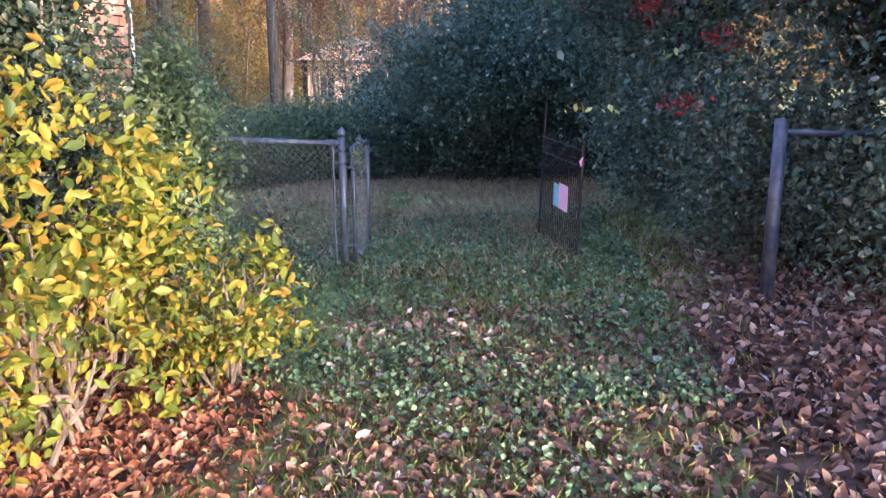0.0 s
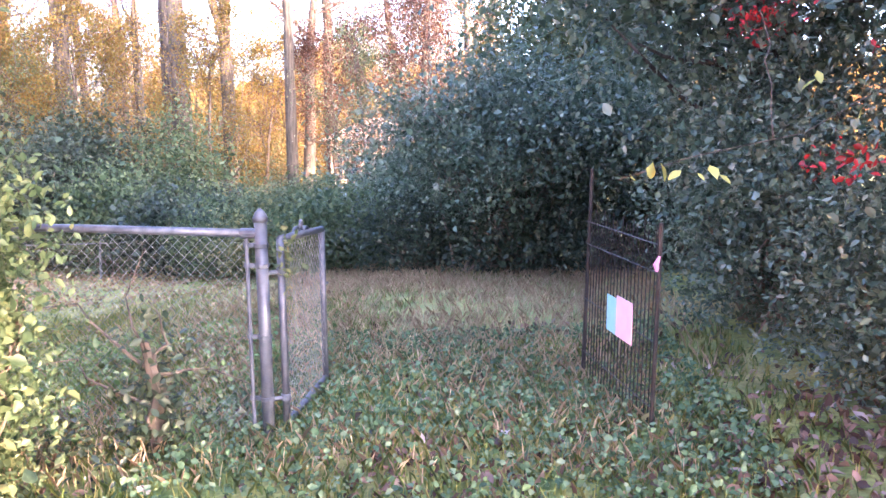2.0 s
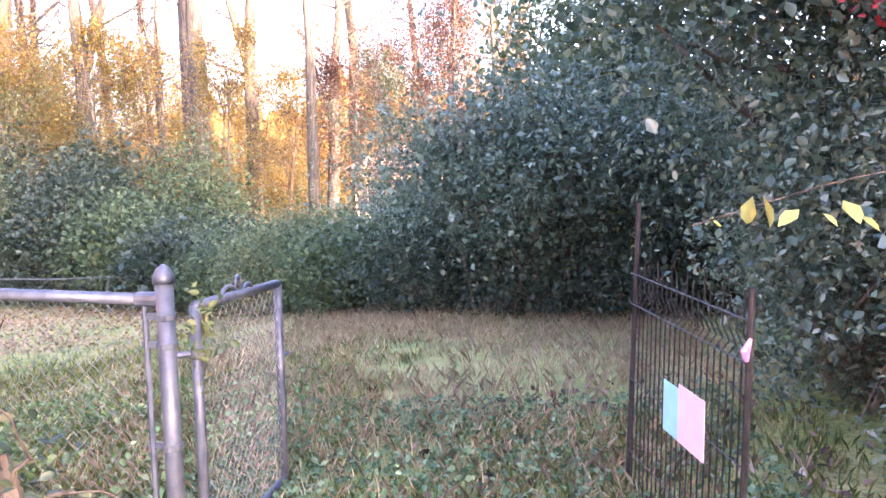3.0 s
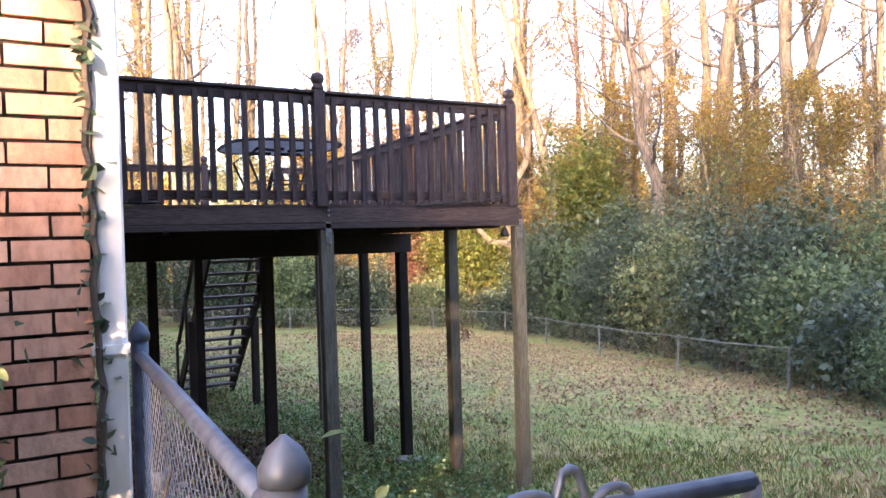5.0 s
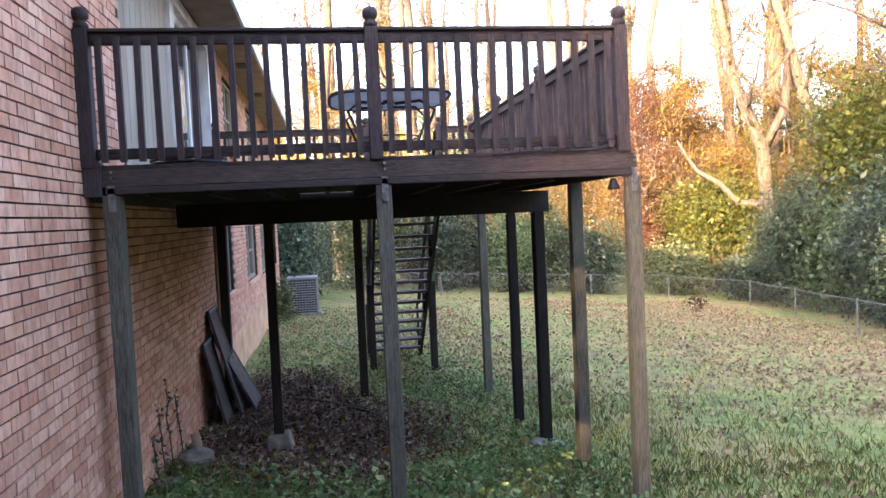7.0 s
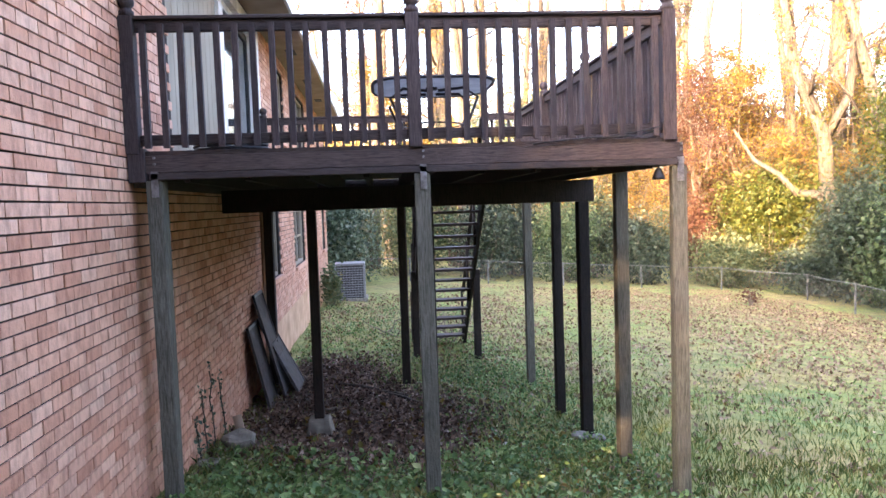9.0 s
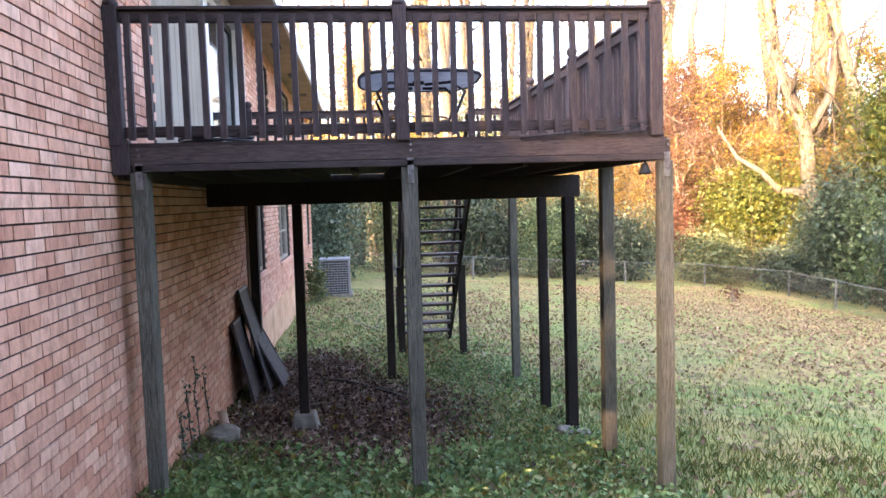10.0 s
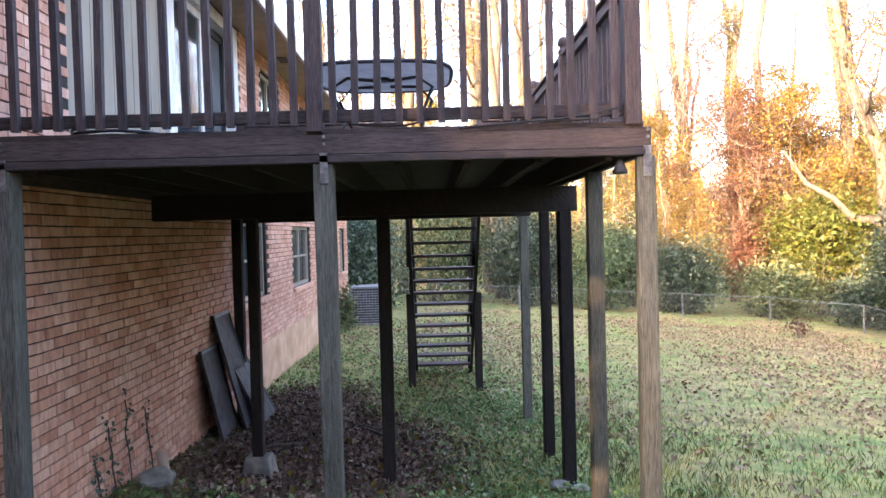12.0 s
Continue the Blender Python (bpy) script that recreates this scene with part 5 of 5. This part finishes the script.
part("shade", Build().lathe((-5.64, 10.36, 1.545), [(0.045, 0), (0.042, 0.02), (0.03, 0.045), (0.022, 0.07), (0.008, 0.085)], 12), M_black, bell, smooth=True)
part("hook", Build().tube([(-5.64, 10.36, 1.625), (-5.64, 10.37, 1.65), (-5.64, 10.4, 1.66)], 0.006, 6), M_black, bell)

# ---- under the deck ----
block = thing("footing_block", "pale tapered concrete pier block under a deck post", "block", (-8.0, 7.7, -0.87))
z = float(zg(-8.0, 7.7))
part("block", Build().box(-8.15, -7.85, 7.55, 7.85, z - 0.06, z + 0.17, taper=0.045), M_stone, block, bevel=0.012)


def stone(name, label, x, y, r, squash, category="stone"):
    bm = bmesh.new()
    bmesh.ops.create_icosphere(bm, subdivisions=3, radius=r)
    for v in bm.verts:
        n = noise.noise(v.co * (2.2 / r) * 0.5 + Vector((x, y, 0))) * 0.35 + noise.noise(v.co * (6 / r) * 0.5) * 0.12
        v.co = v.co * (1 + n)
        v.co.z *= squash
    me = bpy.data.meshes.new(name)
    bm.to_mesh(me)
    bm.free()
    me.materials.append(M_stone)
    o = new(name, me)
    o.location = (x, y, float(zg(x, y)) + r * squash * 0.55)
    return tagged(o, label, category)


stone("stone", "rough pale grey rock beside the brick wall", -7.4, 7.02, 0.15, 0.75)
stone("stone", "flat pale stone half buried by the wall", -6.72, 6.9, 0.1, 0.4)
stone("rubble", "dark stone rubble heap at a deck post's foot", -7.86, 10.36, 0.1, 0.6, "rubble")
stone("rubble", "dark stone rubble heap at a deck post's foot", -7.8, 10.52, 0.08, 0.6, "rubble")
pipe = thing("clay_pipe", "short tan clay pipe stub leaning at the wall", "pipe", (-7.7, 6.95, -0.8))
z = float(zg(-7.7, 6.95))
part("tube", Build().tube([(-7.68, 7.0, z - 0.05), (-7.74, 6.93, z + 0.24)], 0.045, 10), M_soffit, pipe, smooth=True)


def leaning_panel(x0, x1, y_foot, z_top, seed):
    p = thing("leaning_panel", "charcoal framed panel leaning against the brick wall", "panel", ((x0 + x1) / 2, y_foot, -1), group="panels against the wall")
    zb = float(zg((x0 + x1) / 2, y_foot)) - 0.01
    foot, top = Vector((0, y_foot, zb)), Vector((0, WY + 0.045, z_top))
    up = (top - foot).normalized()
    out = Vector((1, 0, 0)).cross(up)
    m = Matrix(((1, up.x, out.x, x0), (0, up.y, out.y, foot.y), (0, up.z, out.z, foot.z), (0, 0, 0, 1)))
    h, w = (top - foot).length, x1 - x0
    part("board", Build().box(0.035, w - 0.035, 0.035, h - 0.035, -0.006, 0.006, m=m), M_panel, p)
    for a in ((0, 0.035, 0, h), (w - 0.035, w, 0, h), (0.035, w - 0.035, 0, 0.035), (0.035, w - 0.035, h - 0.035, h), (0.035, w - 0.035, h * 0.5 - 0.012, h * 0.5 + 0.012)):
        part("frame_bar", Build().box(a[0], a[1], a[2], a[3], -0.014, 0.016, m=m), M_acgrey if a[2] > h * 0.9 else M_panel, p)
    return p


leaning_panel(-10.75, -10.05, 7.28, 0.03, 1)
leaning_panel(-10.5, -9.85, 7.12, 0.36, 2)
leaning_panel(-9.98, -9.35, 7.0, 0.03, 3)
conduit = thing("conduit", "thin tan conduit pipe running down the brick wall", "pipe", (-10.95, WY + 0.03, 0))
part("run", Build().tube([(-10.95, WY + 0.03, float(zg(-10.95, 6.8)) - 0.05), (-10.95, WY + 0.03, 1.6)], 0.028, 8), M_soffit, conduit, smooth=True)
for k, (a, c) in enumerate((((-10.6, 7.75), (-10.3, 8.35)), ((-10.2, 8.3), (-9.9, 8.7)), ((-10.1, 8.4), (-9.4, 8.85)), ((-9.3, 7.9), (-9.0, 7.4)))):
    st = thing("stick", "dead fallen branch lying on the leaf litter", "stick", (*a, float(zg(*a))))
    part("wood", Build().tube([(a[0], a[1], float(zg(*a)) + 0.02), ((a[0] + c[0]) / 2 + 0.04, (a[1] + c[1]) / 2, float(zg((a[0] + c[0]) / 2, (a[1] + c[1]) / 2)) + 0.05), (c[0], c[1], float(zg(*c)) + 0.02)], [0.026, 0.02, 0.012], 6), M_bark_dark, st)
wallivy = thing("ivy", "thin dark ivy climbing the foot of the brick wall", "ivy", (-7.7, WY + 0.02, -0.8))
for x, h in ((-7.25, 0.55), (-7.55, 0.75), (-8.0, 0.6), (-7.0, 0.35)):
    z = float(zg(x, WY))
    pts = twig_path((x, WY + 0.03, z), (x + 0.08, WY + 0.012, z + h), 0.01)
    part("stem", Build().tube(pts, 0.006, 5), M_bark_dark, wallivy)
    q = np.array(pts)[rng.integers(0, 6, 40)] + rng.normal(0, 1, (40, 3)) * (0.045, 0.006, 0.06)
    q[:, 1] = np.maximum(q[:, 1], WY + 0.01)
    tagged(cards("leafage", q, 0.045, M_leaf_dark, wallivy), kind="stuff")
brush = thing("brush_pile", "heap of tan cut branches behind the stairs", "brush", (-15.2, 9.5, -1.25))
for _ in range(22):
    a = np.array([-15.2 + rng.normal(0, 0.2), 9.5 + rng.normal(0, 0.45), float(zg(-15.2, 9.5)) + 0.05])
    e = a + rng.normal(0, 1, 3) * (0.2, 0.5, 0.15) + (0, 0, 0.3)
    part("branch", Build().tube(twig_path(a, e, 0.06), list(np.linspace(0.016, 0.006, 6)), 5), M_twig, brush)

# ---- condenser by the house ----
ac = thing("air_conditioner", "grey square outdoor air conditioning condenser on a pad", "air conditioner", (-21.8, 7.5, -1.3))
AX0, AX1, AY0, AY1 = -22.35, -21.5, 7.06, 7.92
AZ = float(zg(-21.9, 7.5)) + 0.04
part("pad", Build().box(AX0 - 0.06, AX1 + 0.06, AY0 - 0.06, AY1 + 0.06, AZ - 0.16, AZ + 0.03), M_stone, ac, bevel=0.01)
part("coil", Build().box(AX0 + 0.03, AX1 - 0.03, AY0 + 0.03, AY1 - 0.03, AZ + 0.03, AZ + 0.96), M_black, ac)
part("lid", Build().box(AX0, AX1, AY0, AY1, AZ + 0.962, AZ + 1.02), M_acgrey, ac, bevel=0.01)
for x in (AX0, AX1 - 0.05):
    for y in (AY0, AY1 - 0.05):
        part("corner_post", Build().box(x, x + 0.05, y, y + 0.05, AZ + 0.032, AZ + 0.96), M_acgrey, ac)
for k in range(13):
    z = AZ + 0.07 + k * 0.068
    part("grille_bar", Build().box(AX1 - 0.026, AX1 - 0.008, AY0 + 0.05, AY1 - 0.05, z, z + 0.02), M_acgrey, ac)
    part("grille_bar", Build().box(AX0 + 0.05, AX1 - 0.05, AY1 - 0.026, AY1 - 0.008, z, z + 0.02), M_acgrey, ac)
for k in range(9):
    y = AY0 + 0.1 + k * 0.08
    part("grille_bar", Build().box(AX1 - 0.0075, AX1 - 0.001, y, y + 0.012, AZ + 0.06, AZ + 0.94), M_acgrey, ac)


# ---- ground cover ----
def scatter(n, x0, x1, y0, y1, patch=0.0, seed=0.0, lift=0.0):
    """Points on the ground in a rectangle, thinned by soft patches, clear of the house."""
    x, y = rng.uniform(x0, x1, n), rng.uniform(y0, y1, n)
    keep = ~((x < CX + 0.02) & (y < WY + 0.01))
    if patch:
        w = 0.7 * np.sin(x * 1.1 + 0.8 * y + seed) * np.cos(y * 1.3 - 0.5 * x + seed * 2) + 0.5 * np.sin(x * 3.3 - y * 2.6 + seed) * np.sin(y * 4.1 + x)
        keep &= w > patch * 2 - 1 + rng.normal(0, 0.7, n)
    x, y = x[keep], y[keep]
    return np.stack([x, y, zg(x, y) + lift], 1)


def soft_patch(p):
    """Keep more points where the soil is bare."""
    return p[rng.uniform(0, 1, len(p)) < bare_soil(p[:, 0], p[:, 1]) * 0.75 + 0.06]


def cover(ob, label, category):
    return tagged(ob, label, category, kind="stuff")


pts = np.concatenate([scatter(190000, -24, -1.0, WY, 16, 0.2, 1.0), scatter(45000, -5, 1.6, 2.0, 9.0, 0.25, 2.0)])
pts = pts[rng.uniform(0, 1, len(pts)) < np.exp(np.minimum(0, (pts[:, 0] + 7) / 5) + np.minimum(0, (11.5 - pts[:, 1]) / 2.5))]
meadow = pts[:, 1] - 10.6 + 0.25 * pts[:, 0]
pts = pts[rng.uniform(0, 1, len(pts)) < 1 - 0.9 / (1 + np.exp(-meadow * 1.6)) / (1 + np.exp(-(pts[:, 0] + 4.2) * 2))]
pts = pts[rng.uniform(0, 1, len(pts)) > 0.95 * bare_soil(pts[:, 0], pts[:, 1])]
cover(blades("grass", pts, 0.075, M_grass, 0.0035, 0.7), "short uneven green lawn grass", "grass")
pts = np.concatenate([scatter(52000, -7.5, 1.6, 8.0, 17, 0.2, 0.5), scatter(900, -2.6, -1.2, 6.6, 7.6)])
pts = pts[rng.uniform(0, 1, len(pts)) < (0.1 + 0.9 / (1 + np.exp(-(pts[:, 1] - 10.4) * 1.2))) / (1 + np.exp(-(pts[:, 0] + 3.6) * 2.2))]
pts = np.concatenate([pts, scatter(7500, -2.6, 0.9, 6.4, 10.4, 0.3, 3.1)])
cover(blades("dry_grass", pts, 0.10, M_straw, 0.0032, 0.8), "tall tan dry meadow grass", "grass")
pts = np.concatenate([scatter(6000, -1.5, 0.7, 2.6, 5.0, 0.55, 4.0, 0.03), scatter(31000, -1.6, 1.2, 4.4, 9.4, 0.4, 4.0, 0.03)])
pts[:, 2] += rng.uniform(0, 0.05, len(pts))
pts = pts[(0.61 * pts[:, 0] + 0.79 * pts[:, 1] > 3.0) | (rng.uniform(0, 1, len(pts)) < 0.2)]
cover(cards("ground_weeds", pts, 0.027, M_clover, aspect=0.8, up=0.6, spread=0.65), "low round-leaved green weeds and clover", "weeds")
pts = np.concatenate([scatter(14000, -7.5, -1.5, 6.85, 10.6, 0.35, 5.0, 0.03), scatter(6000, -12.5, -6.2, 8.7, 10.9, 0.4, 6.0, 0.03), scatter(9000, -20, -10.5, 6.85, 10.5, 0.5, 6.5, 0.03)])
pts[:, 2] += rng.uniform(0, 0.06, len(pts))
pts = pts[rng.uniform(0, 1, len(pts)) > 0.9 * bare_soil(pts[:, 0], pts[:, 1])]
cover(cards("ground_weeds", pts, 0.036, M_weed, aspect=0.7, up=0.5, spread=0.7), "low green weeds at the edge of the deck", "weeds")
big = scatter(4200, -7.2, -2.9, 7.0, 9.6, 0.35, 9.0, 0.05)
big = big[rng.uniform(0, 1, len(big)) > 0.95 * bare_soil(big[:, 0], big[:, 1])]
cover(cards("ground_weeds", big, 0.065, M_weed, aspect=0.7, up=0.6, spread=0.6), "broad-leaved green weeds", "weeds")
pts = np.concatenate([soft_patch(scatter(42000, -0.6, 4.2, 1.4, 8.4, 0.0, 1.5, 0.012)), scatter(2500, -0.6, 1.2, 2.0, 7.0, 0.4, 1.8, 0.012), scatter(5200, -0.9, 0.9, 2.0, 5.8, 0.3, 2.5, 0.03), soft_patch(scatter(34000, -13.5, -5.4, WY, 10.6, 0.0, 3.5, 0.012)), scatter(2500, -3, 1.5, 5, 10, 0.4, 0.7, 0.012)])
pts[:, 2] += rng.uniform(0, 0.02, len(pts))
cover(cards("fallen_leaves", pts, 0.055, M_litter, aspect=0.55, up=0.5, spread=0.7), "dry brown and grey fallen leaves", "fallen leaves")
# Sun-coloured leaves, kept to the lit side of the shadow edge.
pts = scatter(15000, -2.7, 0.6, 2.2, 5.4, 0.0, 2.5, 0.012)
sun_lane = 0.61 * pts[:, 0] + 0.79 * pts[:, 1]
pts = pts[(sun_lane < 3.2) & (rng.uniform(0, 1, len(pts)) < np.clip(0.15 - 0.9 * (pts[:, 0] + 0.7), 0.1, 1))]
pts[:, 2] += rng.uniform(0, 0.03, len(pts))
cover(cards("fallen_leaves", pts, 0.06, M_copper_sunlit, aspect=0.5, up=0.15, spread=0.6), "curled brown leaves, coloured bright copper for sunlight, below the sunlit shrub", "fallen leaves")
pts = np.concatenate([scatter(16000, -28, -9, 9.0, 21.5, 0.25, 0.2, 0.02), scatter(16000, -26, -5, 15, 22, 0.35, 1.2, 0.02), scatter(6000, -24, -10, 6.9, 12, 0.3, 3.0, 0.02), scatter(1800, -9, -1.5, 7, 14, 0.2, 2.2, 0.02)])
cover(cards("lawn_leaves", pts, 0.066, M_lawn_leaf, aspect=0.65, up=1.0), "brown leaves scattered over the lawn", "fallen leaves")
pts = scatter(260, -9.5, -2.5, 7.3, 10.2, 0.2, 8.0, 0.05)
cover(cards("yellow_leaves", pts, 0.07, M_leaf_gold, aspect=0.7, up=0.8), "bright yellow fallen leaves among the weeds", "fallen leaves")

# ---- brickwork, last ----
brick_mesh = Build().box(-BL / 2 + 0.0055, BL / 2 - 0.0055, -0.03, 0.0, -CO / 2 + 0.0055, CO / 2 - 0.0055).mesh("brick", M_brick)
bx, bz = [], []
for row in range(int((EAVE + 1.5) / CO)):
    z = -1.5 + (row + 0.5) * CO
    shift = (row % 2) * BL / 2
    for k in range(int((CX - WX) / BL) + 1):
        x = CX - BL / 2 - k * BL - shift + (0.0)
        if x + BL / 2 > CX + 0.001 or x - BL / 2 < WX:
            continue
        if any(h[0] - 0.09 < x < h[1] + 0.09 and h[2] - 0.03 < z < h[3] + 0.02 for h in openings):
            continue
        bx.append(x)
        bz.append(z)
bx, bz = np.array(bx), np.array(bz)
proud = rng.uniform(-0.003, 0.003, len(bx))
close = (bx < -3.3) & (bx > -5.45) & (bz > 0.25) & (bz < 2.5)
for x, z, o in zip(bx[close], bz[close], proud[close]):
    ob = new("brick", brick_mesh)
    ob.parent = wall_back
    ob.location = (x, WY + o, z)
    ob.rotation_euler = (0, rng.normal(0, 0.004), rng.normal(0, 0.004))
    if len(wall_back.children) >= 300:
        break


def brickwork(name, centres, half, parent):
    """Joined bricks: five visible faces each."""
    c = np.asarray(centres)
    sx = np.array([[-1, -1, -1], [1, -1, -1], [1, 1, -1], [-1, 1, -1], [-1, -1, 1], [1, -1, 1], [1, 1, 1], [-1, 1, 1]]) * np.array(half)
    v = c[:, None] + sx + rng.normal(0, 0.0012, (len(c), 8, 3))
    q = np.array([[4, 5, 6, 7], [3, 2, 1, 0], [0, 1, 5, 4], [1, 2, 6, 5], [2, 3, 7, 6], [3, 0, 4, 7]])
    f = (np.arange(len(c))[:, None, None] * 8 + q).reshape(-1, 4)
    ob = raw(name, v.reshape(-1, 3), f, M_brickwork, parent)
    ob.data.polygons.foreach_set("use_smooth", [False] * len(ob.data.polygons))
    return tagged(ob, kind="stuff")


used = min(300, int(close.sum()))
rest = np.ones(len(bx), bool)
rest[np.flatnonzero(close)[:used]] = False
brickwork("brickwork", np.stack([bx, WY - 0.015 + proud, bz], 1)[rest], (BL / 2 - 0.0055, 0.018, CO / 2 - 0.0055), wall_back)
sy_, sz_ = [], []
for row in range(int((EAVE + 0.5) / CO)):
    z = -0.45 + (row + 0.5) * CO
    for k in range(44):
        y = WY + 0.11 - BL / 2 - k * BL - (row % 2) * BL / 2
        sy_.append(y), sz_.append(z)
sy_, sz_ = np.array(sy_), np.array(sz_)
halves = np.array([(CX - 0.014, WY + 0.11 - BL / 4, -0.45 + (r + 0.5) * CO) for r in range(1, int((EAVE + 0.5) / CO), 2)])
brickwork("brickwork", halves, (0.015, BL / 4 - 0.005, CO / 2 - 0.0065), wall_side)
ends = np.array([(CX - 0.03 - BL / 2 * (1 + r % 2 * 0.0), WY + 0.097, -0.45 + (r + 0.5) * CO) for r in range(int((EAVE + 0.5) / CO))])
brickwork("brickwork", ends, (BL / 2 - 0.02, 0.014, CO / 2 - 0.0065), wall_side)
brickwork("brickwork", np.stack([np.full(len(sy_), CX - 0.014) + rng.uniform(-0.003, 0.003, len(sy_)), sy_, sz_], 1), (0.015, BL / 2 - 0.005, CO / 2 - 0.0065), wall_side)
